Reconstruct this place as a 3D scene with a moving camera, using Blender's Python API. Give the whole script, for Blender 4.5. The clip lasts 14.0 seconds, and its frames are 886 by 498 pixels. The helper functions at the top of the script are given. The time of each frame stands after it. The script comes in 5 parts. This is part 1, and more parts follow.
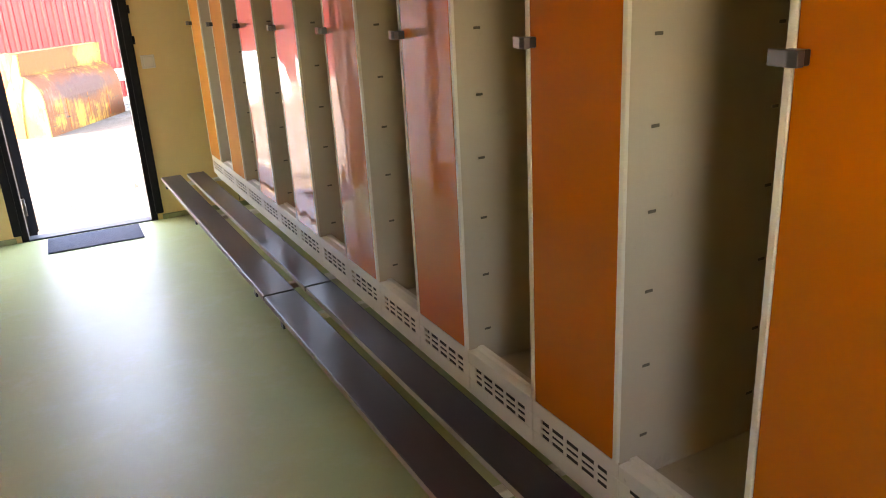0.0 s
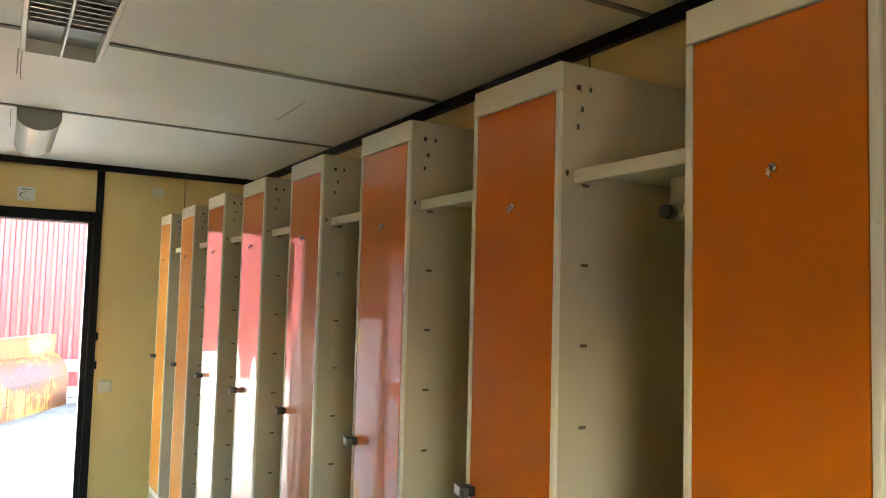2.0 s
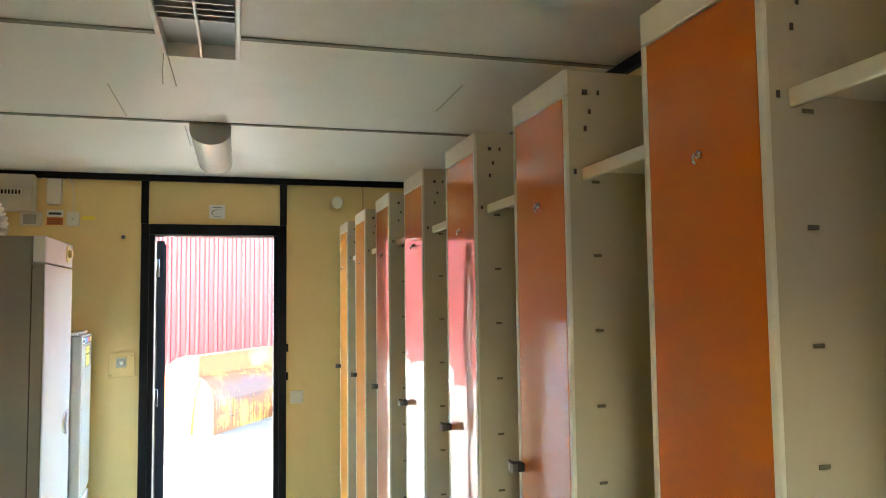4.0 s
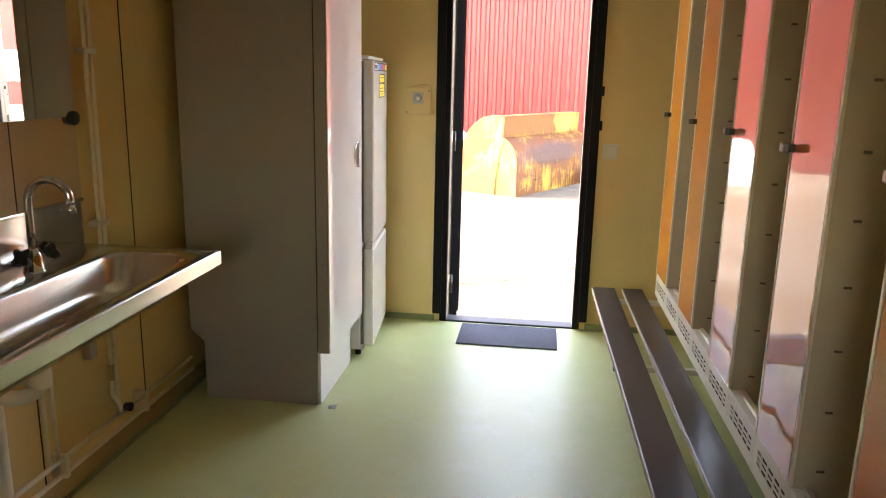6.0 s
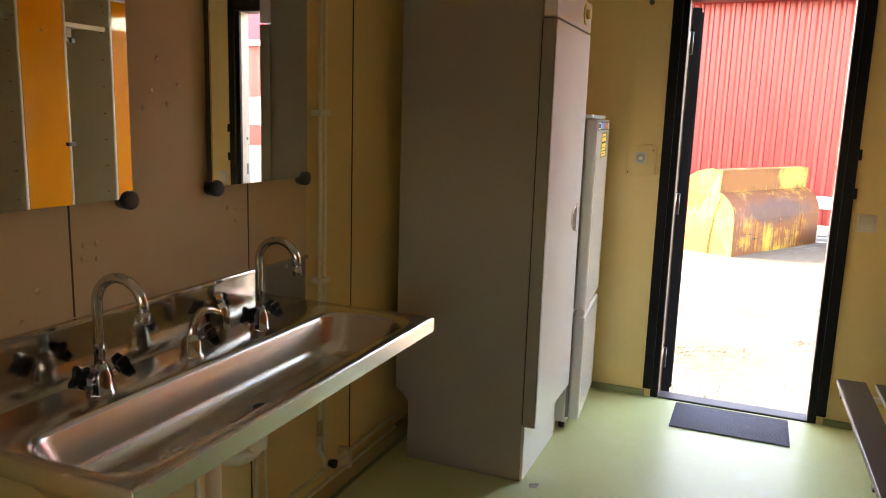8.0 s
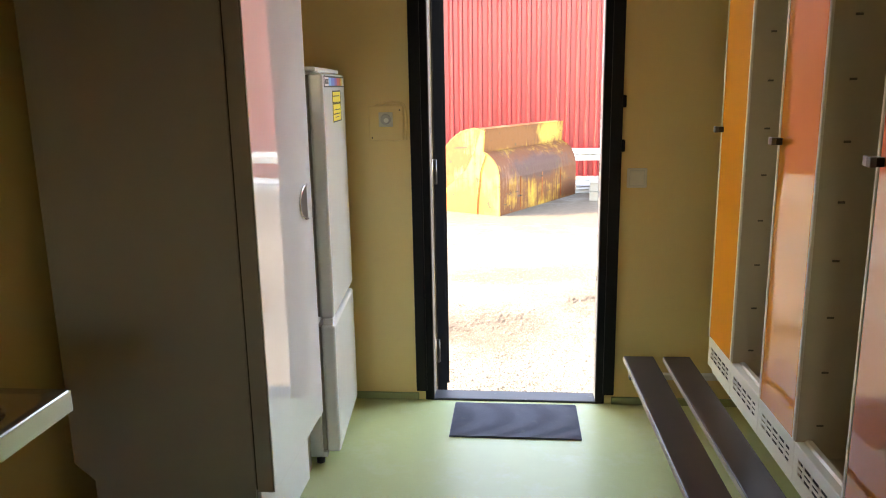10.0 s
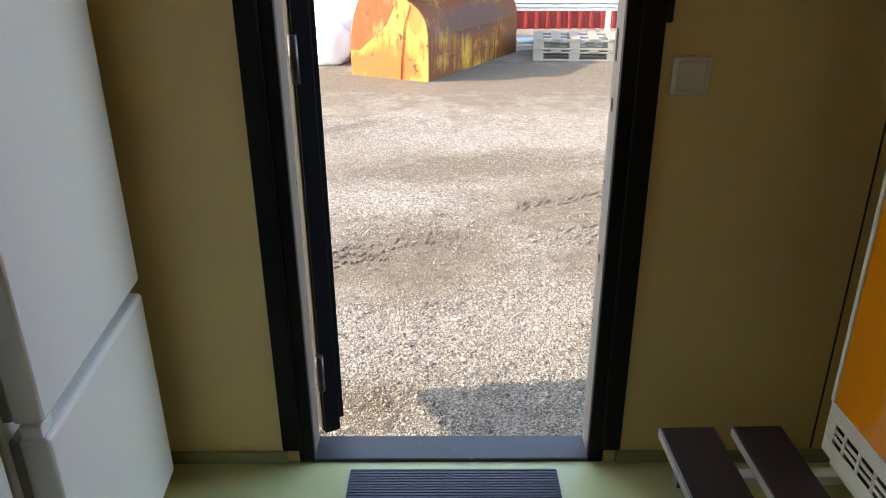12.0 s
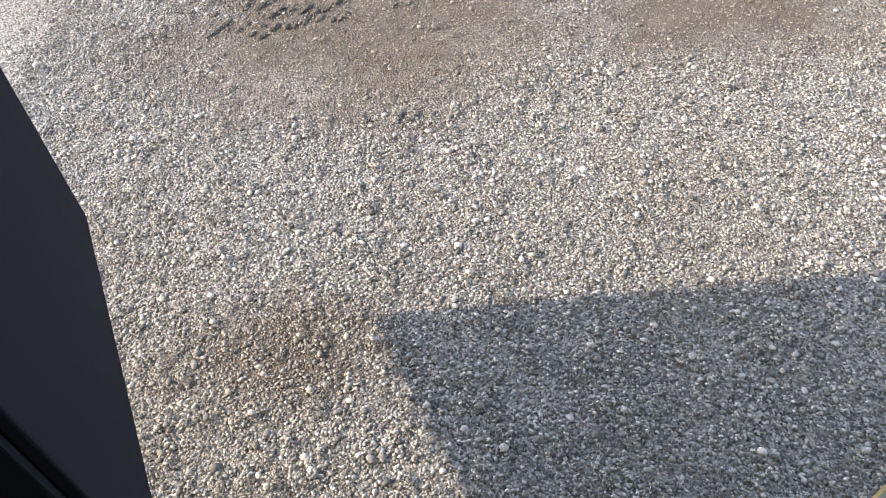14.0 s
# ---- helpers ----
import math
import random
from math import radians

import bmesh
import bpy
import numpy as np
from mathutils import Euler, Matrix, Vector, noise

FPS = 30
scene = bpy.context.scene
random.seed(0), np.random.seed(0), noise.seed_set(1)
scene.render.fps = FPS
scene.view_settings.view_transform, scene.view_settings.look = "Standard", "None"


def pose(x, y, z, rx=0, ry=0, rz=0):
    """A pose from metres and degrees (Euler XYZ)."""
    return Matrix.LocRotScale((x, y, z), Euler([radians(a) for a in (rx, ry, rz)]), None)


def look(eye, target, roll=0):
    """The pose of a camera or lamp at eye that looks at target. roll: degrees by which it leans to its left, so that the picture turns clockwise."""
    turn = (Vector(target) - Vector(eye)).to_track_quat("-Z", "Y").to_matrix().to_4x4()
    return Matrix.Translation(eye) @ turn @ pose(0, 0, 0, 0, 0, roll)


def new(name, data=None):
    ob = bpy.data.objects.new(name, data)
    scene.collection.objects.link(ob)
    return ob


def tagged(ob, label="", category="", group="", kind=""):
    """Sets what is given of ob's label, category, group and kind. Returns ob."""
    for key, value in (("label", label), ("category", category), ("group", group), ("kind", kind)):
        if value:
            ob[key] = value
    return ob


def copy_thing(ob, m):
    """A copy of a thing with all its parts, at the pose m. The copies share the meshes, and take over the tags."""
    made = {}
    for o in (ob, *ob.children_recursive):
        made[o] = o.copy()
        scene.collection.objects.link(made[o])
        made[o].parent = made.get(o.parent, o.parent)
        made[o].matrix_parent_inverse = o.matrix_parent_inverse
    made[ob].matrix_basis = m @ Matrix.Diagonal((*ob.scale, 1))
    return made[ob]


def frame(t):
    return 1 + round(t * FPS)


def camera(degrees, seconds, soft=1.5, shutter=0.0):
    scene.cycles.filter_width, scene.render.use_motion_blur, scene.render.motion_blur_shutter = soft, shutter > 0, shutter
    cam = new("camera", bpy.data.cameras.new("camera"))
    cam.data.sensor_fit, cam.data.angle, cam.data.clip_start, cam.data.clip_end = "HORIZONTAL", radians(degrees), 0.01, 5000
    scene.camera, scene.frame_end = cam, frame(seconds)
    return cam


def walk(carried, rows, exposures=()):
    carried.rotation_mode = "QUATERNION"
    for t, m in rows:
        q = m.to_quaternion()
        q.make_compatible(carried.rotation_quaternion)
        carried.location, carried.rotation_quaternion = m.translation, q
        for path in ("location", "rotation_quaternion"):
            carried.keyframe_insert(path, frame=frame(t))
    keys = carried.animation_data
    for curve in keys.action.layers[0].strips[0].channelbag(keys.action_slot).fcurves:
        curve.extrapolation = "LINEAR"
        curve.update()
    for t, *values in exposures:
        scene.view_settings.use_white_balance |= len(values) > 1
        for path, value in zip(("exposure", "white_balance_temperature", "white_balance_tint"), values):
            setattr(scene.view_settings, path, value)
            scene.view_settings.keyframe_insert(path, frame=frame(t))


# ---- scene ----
cam = camera(61.2, 14.0, 1.0)
PATH = [
    (0, (-0.035, -5.114, 1.33), (0.8, -3.417, 0.679), -3.2),
    (0.5, (-0.058, -5.165, 1.438), (0.879, -3.443, 1.045), -1.1),
    (1, (-0.077, -5.192, 1.523), (0.903, -3.461, 1.315), -0.0),
    (1.5, (-0.088, -5.209, 1.582), (0.915, -3.478, 1.554), 1.0),
    (2, (-0.091, -5.229, 1.631), (0.919, -3.507, 1.759), 1.5),
    (2.2, (-0.089, -5.236, 1.645), (0.915, -3.515, 1.82), 1.4),
    (4.3, (0.162, -4.802, 1.596), (0.627, -2.86, 1.705), -1.0),
    (4.5, (0.168, -4.691, 1.584), (0.609, -2.741, 1.625), -0.9),
    (5, (0.208, -4.461, 1.506), (0.507, -2.487, 1.397), -0.2),
    (5.5, (0.225, -4.238, 1.43), (0.243, -2.263, 1.113), 0.7),
    (6, (0.137, -4.112, 1.386), (-0.109, -2.179, 0.935), 1.3),
    (6.5, (0.054, -4.029, 1.382), (-0.451, -2.158, 0.886), 1.6),
    (7, (0.025, -4.018, 1.406), (-0.69, -2.207, 0.945), 1.7),
    (7.2, (0.016, -4.016, 1.425), (-0.756, -2.222, 0.997), 1.7),
    (9.3, (0.016, -3.598, 1.448), (-0.494, -1.685, 1.162), -1.4),
    (9.5, (0.032, -3.501, 1.435), (-0.374, -1.569, 1.112), -1.6),
    (10, (0.007, -3.177, 1.396), (-0.187, -1.232, 0.972), -1.0),
    (10.5, (-0.008, -2.836, 1.376), (-0.086, -0.901, 0.876), -0.6),
    (11, (0.021, -2.415, 1.38), (-0.017, -0.498, 0.811), -0.4),
    (11.5, (-0.004, -2.0, 1.335), (-0.025, -0.114, 0.668), -0.4),
    (12, (-0.007, -1.598, 1.308), (-0.019, 0.236, 0.51), -0.4),
    (12.5, (0.034, -1.165, 1.265), (0.019, 0.589, 0.304), -0.6),
    (13, (0.032, -0.769, 1.179), (0.005, 0.877, 0.042), -0.7),
    (13.5, (0.059, -0.428, 1.122), (0.003, 1.060, -0.214), -1.8),
    (14, (0.094, -0.117, 1.041), (0.018, 1.187, -0.473), -2.9),
]

EXPO = [(0.0, 5.3, 8700, 23), (2.2, 5.85, 7100, 7), (4.3, 5.8, 6900, 5), (5.0, 5.45, 8100, 13), (5.6, 5.15, 9100, 18), (6.5, 4.9, 9900, 22), (9.3, 4.75, 9600, 17), (10.0, 4.5, 9200, 16), (10.5, 4.2, 8900, 16), (11.0, 3.92, 8500, 14), (12.0, 3.3, 8200, 13), (12.5, 3.0, 8000, 12), (13.0, 2.9, 7800, 13), (13.5, 2.8, 7500, 14), (14.0, 2.7, 7400, 14)]
walk(cam, [(t, look(eye, target, roll)) for t, eye, target, roll in PATH], EXPO)

# ---- daylight ----
SUN_FROM = Vector((-0.99, -0.10, 0.0)).normalized()
SUN_UP = radians(33)
scene.cycles.max_bounces, scene.cycles.diffuse_bounces, scene.cycles.glossy_bounces = 14, 10, 6
world = bpy.data.worlds.new("world")
scene.world = world
world.use_nodes = True
wn = world.node_tree
sky = wn.nodes.new("ShaderNodeTexSky")
sky.sky_type = "NISHITA"
sky.sun_disc = False
sky.sun_elevation = SUN_UP
sky.sun_rotation = math.atan2(SUN_FROM.x, SUN_FROM.y)
wn.nodes["Background"].inputs["Strength"].default_value = 0.15
wn.links.new(sky.outputs["Color"], wn.nodes["Background"].inputs["Color"])
sun_data = bpy.data.lights.new("sun", "SUN")
sun_data.energy = 1.25
sun_data.angle = radians(0.9)
sun_data.color = (1.0, 0.94, 0.85)
sun = new("sun", sun_data)
way = Vector((SUN_FROM.x * math.cos(SUN_UP), SUN_FROM.y * math.cos(SUN_UP), math.sin(SUN_UP)))
sun.matrix_world = look(way * 20, (0, 0, 0))


GZ = -0.40

# ---- materials ----
def mat(name, base, rough=0.5, metal=0.0, var=0.1, scale=5.0, bump=0.0, bscale=80.0, coat=0.0, stain=None, sscale=2.0,
        edge=(0.55, 0.7), wave=0.0, wscale=(2, 2, 2), rvar=0.1, spec=0.5, stretch=(1, 1, 1), coat_rough=0.04):
    m = bpy.data.materials.new(name)
    m.use_nodes = True
    nt = m.node_tree
    n, l = nt.nodes, nt.links
    p = n["Principled BSDF"]
    p.inputs["Roughness"].default_value = rough
    p.inputs["Metallic"].default_value = metal
    p.inputs["Specular IOR Level"].default_value = spec
    p.inputs["Coat Weight"].default_value = coat
    p.inputs["Coat Roughness"].default_value = coat_rough
    geo = n.new("ShaderNodeNewGeometry")
    mp = n.new("ShaderNodeMapping")
    mp.inputs["Scale"].default_value = stretch
    l.new(geo.outputs["Position"], mp.inputs["Vector"])
    big = n.new("ShaderNodeTexNoise")
    big.inputs["Scale"].default_value = scale
    big.inputs["Detail"].default_value = 5
    big.inputs["Roughness"].default_value = 0.65
    l.new(mp.outputs["Vector"], big.inputs["Vector"])
    ramp = n.new("ShaderNodeMix")
    ramp.data_type = "RGBA"
    ramp.inputs[6].default_value = (*[c * (1 - var) for c in base], 1)
    ramp.inputs[7].default_value = (*[min(1, c * (1 + var)) for c in base], 1)
    l.new(big.outputs["Fac"], ramp.inputs[0])
    out = ramp.outputs[2]
    if stain:
        sn = n.new("ShaderNodeTexNoise")
        sn.inputs["Scale"].default_value = sscale
        sn.inputs["Detail"].default_value = 8
        sn.inputs["Roughness"].default_value = 0.7
        l.new(mp.outputs["Vector"], sn.inputs["Vector"])
        mr = n.new("ShaderNodeMapRange")
        mr.inputs["From Min"].default_value, mr.inputs["From Max"].default_value = edge
        l.new(sn.outputs["Fac"], mr.inputs["Value"])
        mx = n.new("ShaderNodeMix")
        mx.data_type = "RGBA"
        l.new(mr.outputs["Result"], mx.inputs[0])
        l.new(out, mx.inputs[6])
        mx.inputs[7].default_value = (*stain, 1)
        out = mx.outputs[2]
    l.new(out, p.inputs["Base Color"])
    fine = n.new("ShaderNodeTexNoise")
    fine.inputs["Scale"].default_value = bscale
    fine.inputs["Detail"].default_value = 4
    l.new(mp.outputs["Vector"], fine.inputs["Vector"])
    rr = n.new("ShaderNodeMapRange")
    rr.inputs["To Min"].default_value, rr.inputs["To Max"].default_value = rough * (1 - rvar), min(1, rough * (1 + rvar))
    l.new(big.outputs["Fac"], rr.inputs["Value"])
    l.new(rr.outputs["Result"], p.inputs["Roughness"])
    nrm = None
    if bump:
        b = n.new("ShaderNodeBump")
        b.inputs["Strength"].default_value = 1.0
        b.inputs["Distance"].default_value = bump
        l.new(fine.outputs["Fac"], b.inputs["Height"])
        nrm = b.outputs["Normal"]
    if wave:
        wm = n.new("ShaderNodeMapping")
        wm.inputs["Scale"].default_value = wscale
        l.new(geo.outputs["Position"], wm.inputs["Vector"])
        wt = n.new("ShaderNodeTexNoise")
        wt.inputs["Scale"].default_value = 1.0
        wt.inputs["Detail"].default_value = 1
        l.new(wm.outputs["Vector"], wt.inputs["Vector"])
        b2 = n.new("ShaderNodeBump")
        b2.inputs["Distance"].default_value = wave
        l.new(wt.outputs["Fac"], b2.inputs["Height"])
        if nrm:
            l.new(nrm, b2.inputs["Normal"])
        nrm = b2.outputs["Normal"]
    if nrm:
        l.new(nrm, p.inputs["Normal"])
        if coat and wave:
            l.new(b2.outputs["Normal"], p.inputs["Coat Normal"])
    return m


M_WALL = mat("yellow_wall_board", (0.76, 0.57, 0.25), 0.42, var=0.06, scale=2.5, bump=0.0002, bscale=300, wave=0.004, wscale=(1, 1, 0.6))
M_TAUPE = mat("taupe_wall_board", (0.60, 0.43, 0.25), 0.42, var=0.05, scale=2.5, bump=0.0002, bscale=300, wave=0.002, wscale=(2, 2, 1))
M_CEIL = mat("white_ceiling_board", (0.93, 0.92, 0.88), 0.5, var=0.05, scale=1.5, bump=0.0002, bscale=150, stain=(0.82, 0.80, 0.72), sscale=1.2, edge=(0.55, 0.8))
M_GROOVE = mat("ceiling_joint_strip", (0.26, 0.25, 0.20), 0.6)
M_BLACK = mat("black_painted_trim", (0.007, 0.006, 0.007), 0.45, var=0.3, scale=20, bump=0.0003, bscale=90, stain=(0.05, 0.04, 0.03), sscale=14, edge=(0.70, 0.76), spec=0.16)
M_FLOOR = mat("green_vinyl_floor", (0.54, 0.59, 0.29), 0.42, var=0.12, scale=3.0, bump=0.00025, bscale=45, stain=(0.58, 0.63, 0.40), sscale=5.0, edge=(0.52, 0.75), wave=0.003, wscale=(1.5, 1.5, 1.5), rvar=0.3, spec=0.45, coat=0.10, coat_rough=0.22)
M_SKIRT = mat("skirting_board", (0.42, 0.31, 0.14), 0.45, var=0.1, scale=8)
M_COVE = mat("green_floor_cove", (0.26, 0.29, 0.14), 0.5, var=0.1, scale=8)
M_ORANGE = mat("orange_gloss_enamel", (0.65, 0.152, 0.004), 0.35, var=0.025, scale=4, coat=1.0, spec=0.1, wave=0.002, wscale=(2.5, 4.0, 1.6), bump=0.00003, bscale=200, coat_rough=0.02)
M_ORANGEDENT = mat("dented_orange_gloss_enamel", (0.65, 0.152, 0.004), 0.35, var=0.025, scale=4, coat=1.0, spec=0.1, wave=0.0048, wscale=(2.5, 5.0, 2.2), bump=0.00003, bscale=200, coat_rough=0.02)
# The same orange paint, with the bright light near the doorway put in.
M_ORANGELIT = mat("lit_orange_gloss_enamel", (0.80, 0.25, 0.002), 0.35, var=0.05, scale=4, coat=0.8, spec=0.1, wave=0.004, wscale=(2.5, 4.0, 1.6), bump=0.00003, bscale=200, coat_rough=0.02)
M_BEIGE = mat("greige_sheet_steel", (0.54, 0.46, 0.32), 0.42, var=0.05, scale=5, bump=0.0001, bscale=150, stain=(0.40, 0.34, 0.23), sscale=9, edge=(0.62, 0.8))
M_CREAM = mat("cream_enamel", (0.76, 0.71, 0.58), 0.38, var=0.06, scale=10, stain=(0.42, 0.36, 0.25), sscale=24, edge=(0.64, 0.78))
# Dark joints and small parts, and the painted shade of holes and vents.
M_SLOT = mat("recess_shade_and_dark_parts", (0.05, 0.04, 0.025), 0.7)
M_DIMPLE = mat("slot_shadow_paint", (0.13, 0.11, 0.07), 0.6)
M_CHROME = mat("chrome", (0.62, 0.61, 0.60), 0.12, metal=1.0, var=0.05, scale=30)
M_LATCH = mat("dull_zinc_latch", (0.13, 0.13, 0.13), 0.38, metal=0.8, var=0.15, scale=40)
M_PLASTIC = mat("black_plastic", (0.015, 0.014, 0.014), 0.3, var=0.2, scale=30)
M_STEEL = mat("brushed_stainless_steel", (0.72, 0.69, 0.65), 0.24, metal=1.0, var=0.05, scale=7, bump=0.00001, bscale=200, stretch=(1, 0.3, 1), rvar=0.2, stain=(0.66, 0.62, 0.57), sscale=9, edge=(0.60, 0.85))
M_POLISHED = mat("polished_stainless_steel", (0.60, 0.57, 0.52), 0.11, metal=1.0, var=0.06, scale=6, bump=0.00001, bscale=120, rvar=0.3, wave=0.001, wscale=(3, 3, 3))
M_BENCH = mat("dark_brown_bench_laminate", (0.035, 0.024, 0.021), 0.33, var=0.25, scale=10, stretch=(4, 0.5, 1), bump=0.00015, bscale=70, stain=(0.16, 0.12, 0.10), sscale=30, edge=(0.72, 0.78))
# Pale tone painting the lit plank edges; also the pull cord's colour.
M_BENCHEDGE = mat("lit_bench_edge_and_cord", (0.42, 0.36, 0.28), 0.5, var=0.2, scale=20)
M_WHITE = mat("white_appliance_enamel", (0.88, 0.90, 0.91), 0.35, spec=0.15, var=0.03, scale=3, coat=1.0, wave=0.0018, wscale=(1.5, 2.0, 1.2), bump=0.00001, bscale=250, coat_rough=0.02)
# Grey-white lowered so that the side panel's shade sits in the colour.
M_GREYSHADED = mat("shaded_grey_white_enamel", (0.34, 0.315, 0.27), 0.4, var=0.05, scale=3, bump=0.0001, bscale=200)
M_GASKET = mat("grey_gasket", (0.34, 0.33, 0.31), 0.6)
M_YELLOW = mat("yellow_sticker", (0.80, 0.62, 0.03), 0.5, var=0.05)
M_INK = mat("black_ink", (0.02, 0.02, 0.02), 0.6)
M_RED = mat("red_print", (0.55, 0.06, 0.05), 0.5)
M_BLUE = mat("blue_print", (0.06, 0.16, 0.55), 0.5)
M_SKYBLUE = mat("light_blue_print", (0.12, 0.42, 0.72), 0.5)
M_PURPLE = mat("purple_print", (0.20, 0.07, 0.30), 0.5)
M_PAPER = mat("white_paper", (0.74, 0.73, 0.70), 0.7, var=0.04)
M_REDLABEL = mat("orange_red_label", (0.52, 0.13, 0.03), 0.6)
M_SWITCH = mat("cream_switch_plastic", (0.70, 0.66, 0.56), 0.35, var=0.04)
M_BOX = mat("light_grey_plastic_box", (0.60, 0.58, 0.50), 0.4, var=0.04)
M_DIAL = mat("brass_yellow_dial", (0.62, 0.50, 0.18), 0.35, var=0.1)
M_MAT = mat("blue_grey_ribbed_rubber", (0.11, 0.118, 0.16), 0.75, var=0.2, scale=25, bump=0.0006, bscale=180, stain=(0.20, 0.20, 0.20), sscale=12, edge=(0.60, 0.8))
M_SILL = mat("grey_painted_sill", (0.04, 0.042, 0.052), 0.5, var=0.2, scale=20, stain=(0.14, 0.14, 0.145), sscale=30, edge=(0.62, 0.75))
M_JAMB = mat("grey_white_outer_jamb", (0.36, 0.35, 0.32), 0.5, var=0.1, scale=20, stain=(0.2, 0.19, 0.18), sscale=25, edge=(0.66, 0.76))
M_JAMBDARK = mat("dark_grey_worn_jamb", (0.11, 0.105, 0.10), 0.5, var=0.2, scale=20, stain=(0.25, 0.24, 0.22), sscale=25, edge=(0.68, 0.76))
M_BOARD = mat("weathered_grey_board", (0.10, 0.096, 0.09), 0.95, spec=0.02, var=0.35, scale=30, stretch=(4, 4, 0.3), bump=0.001, bscale=60)
M_LEAF = mat("dark_blue_black_door_edge", (0.010, 0.011, 0.016), 0.85, spec=0.1, var=0.3, scale=20)
M_PIPE = mat("painted_pipe", (0.76, 0.68, 0.50), 0.4, var=0.06, scale=20)
M_PVC = mat("ivory_plastic_waste_pipe", (0.80, 0.73, 0.56), 0.4, var=0.05, scale=15)
M_DUCT = mat("white_flexible_duct", (0.76, 0.74, 0.66), 0.45, var=0.06, scale=20)
M_LENS = mat("opal_lamp_cover", (0.80, 0.80, 0.78), 0.25, var=0.02)
M_LAMPEND = mat("grey_lamp_end", (0.42, 0.41, 0.40), 0.45)
M_LAMPRIM = mat("white_lamp_rim", (0.86, 0.86, 0.84), 0.3)
M_LOUVRE = mat("grey_metal_louvre", (0.42, 0.42, 0.40), 0.35, metal=0.5, var=0.1, scale=20)
M_BARN = mat("red_corrugated_steel", (0.185, 0.011, 0.013), 0.36, var=0.15, scale=1.5, stain=(0.22, 0.02, 0.02), sscale=4, edge=(0.6, 0.75), stretch=(1, 1, 0.3))


def bucket_paint(name, rust_at, patch_at, rust=(0.10, 0.030, 0.008), paint=(0.33, 0.20, 0.028), middle=(0.21, 0.095, 0.014), areas=()):
    """Old yellow machine paint: rust running down in fine streaks, bare brown patches, dark scratches."""
    m = bpy.data.materials.new(name)
    m.use_nodes = True
    n, l = m.node_tree.nodes, m.node_tree.links
    p = n["Principled BSDF"]
    p.inputs["Roughness"].default_value = 0.62
    p.inputs["Specular IOR Level"].default_value = 0.3
    co = n.new("ShaderNodeTexCoord").outputs["Object"]

    def field(stretch, turn=0.0, detail=6, rough=0.65, shift=0.0):
        mp = n.new("ShaderNodeMapping")
        mp.inputs["Scale"].default_value = stretch
        mp.inputs["Rotation"].default_value = (turn, turn * 0.7, 0)
        mp.inputs["Location"].default_value = (shift, shift, shift)
        l.new(co, mp.inputs["Vector"])
        t = n.new("ShaderNodeTexNoise")
        t.inputs["Scale"].default_value, t.inputs["Detail"].default_value, t.inputs["Roughness"].default_value = 1.0, detail, rough
        l.new(mp.outputs["Vector"], t.inputs["Vector"])
        return t.outputs["Fac"]

    def lay(under, colour, fac, a, b):
        r = n.new("ShaderNodeMapRange")
        r.inputs["From Min"].default_value, r.inputs["From Max"].default_value = a, b
        l.new(fac, r.inputs["Value"])
        x = n.new("ShaderNodeMix")
        x.data_type = "RGBA"
        l.new(r.outputs["Result"], x.inputs[0])
        if isinstance(under, tuple):
            x.inputs[6].default_value = (*under, 1)
        else:
            l.new(under, x.inputs[6])
        x.inputs[7].default_value = (*colour, 1)
        return x.outputs[2]

    def total(f, g, k):
        t = n.new("ShaderNodeMath")
        t.operation = "MULTIPLY_ADD"
        t.inputs[1].default_value = k
        l.new(f, t.inputs[0])
        l.new(g, t.inputs[2])
        return t.outputs[0]

    streak = field((16, 16, 1.3), 0.0, 4)
    c = lay(paint, middle, field((2.2, 2.2, 1.6), 0.2), 0.48, 0.62)
    c = lay(c, rust, total(streak, field((1.1, 1.1, 1.8), 0.0, 5, 0.6, 3.1), 0.55), rust_at, rust_at + 0.16)
    c = lay(c, (0.17, 0.085, 0.062), total(streak, field((0.85, 0.85, 1.5), 0.0, 3, 0.5, 7.7), 0.25), patch_at, patch_at + 0.07)
    # larger areas with ragged edges: centre, half-lengths, colour
    ragged = field((5, 5, 2.5), 0.1, 6, 0.7, 5.3)
    for centre, half, colour in areas:
        mp = n.new("ShaderNodeMapping")
        mp.vector_type = "TEXTURE"
        mp.inputs["Location"].default_value, mp.inputs["Scale"].default_value = centre, half
        l.new(co, mp.inputs["Vector"])
        ln = n.new("ShaderNodeVectorMath")
        ln.operation = "LENGTH"
        l.new(mp.outputs["Vector"], ln.inputs[0])
        c = lay(c, colour, total(ragged, ln.outputs["Value"], 2.0), 2.30, 1.75)
    c = lay(c, (0.05, 0.03, 0.02), field((3.5, 3.5, 22), 0.6, 3, 0.5), 0.68, 0.71)
    c = lay(c, (0.07, 0.04, 0.02), field((9, 9, 9), 1.1, 2, 0.4, 2.2), 0.70, 0.73)
    l.new(c, p.inputs["Base Color"])
    b = n.new("ShaderNodeBump")
    b.inputs["Distance"].default_value = 0.006
    l.new(field((14, 14, 9), 0.0, 6, 0.7, 1.0), b.inputs["Height"])
    l.new(b.outputs["Normal"], p.inputs["Normal"])
    return m


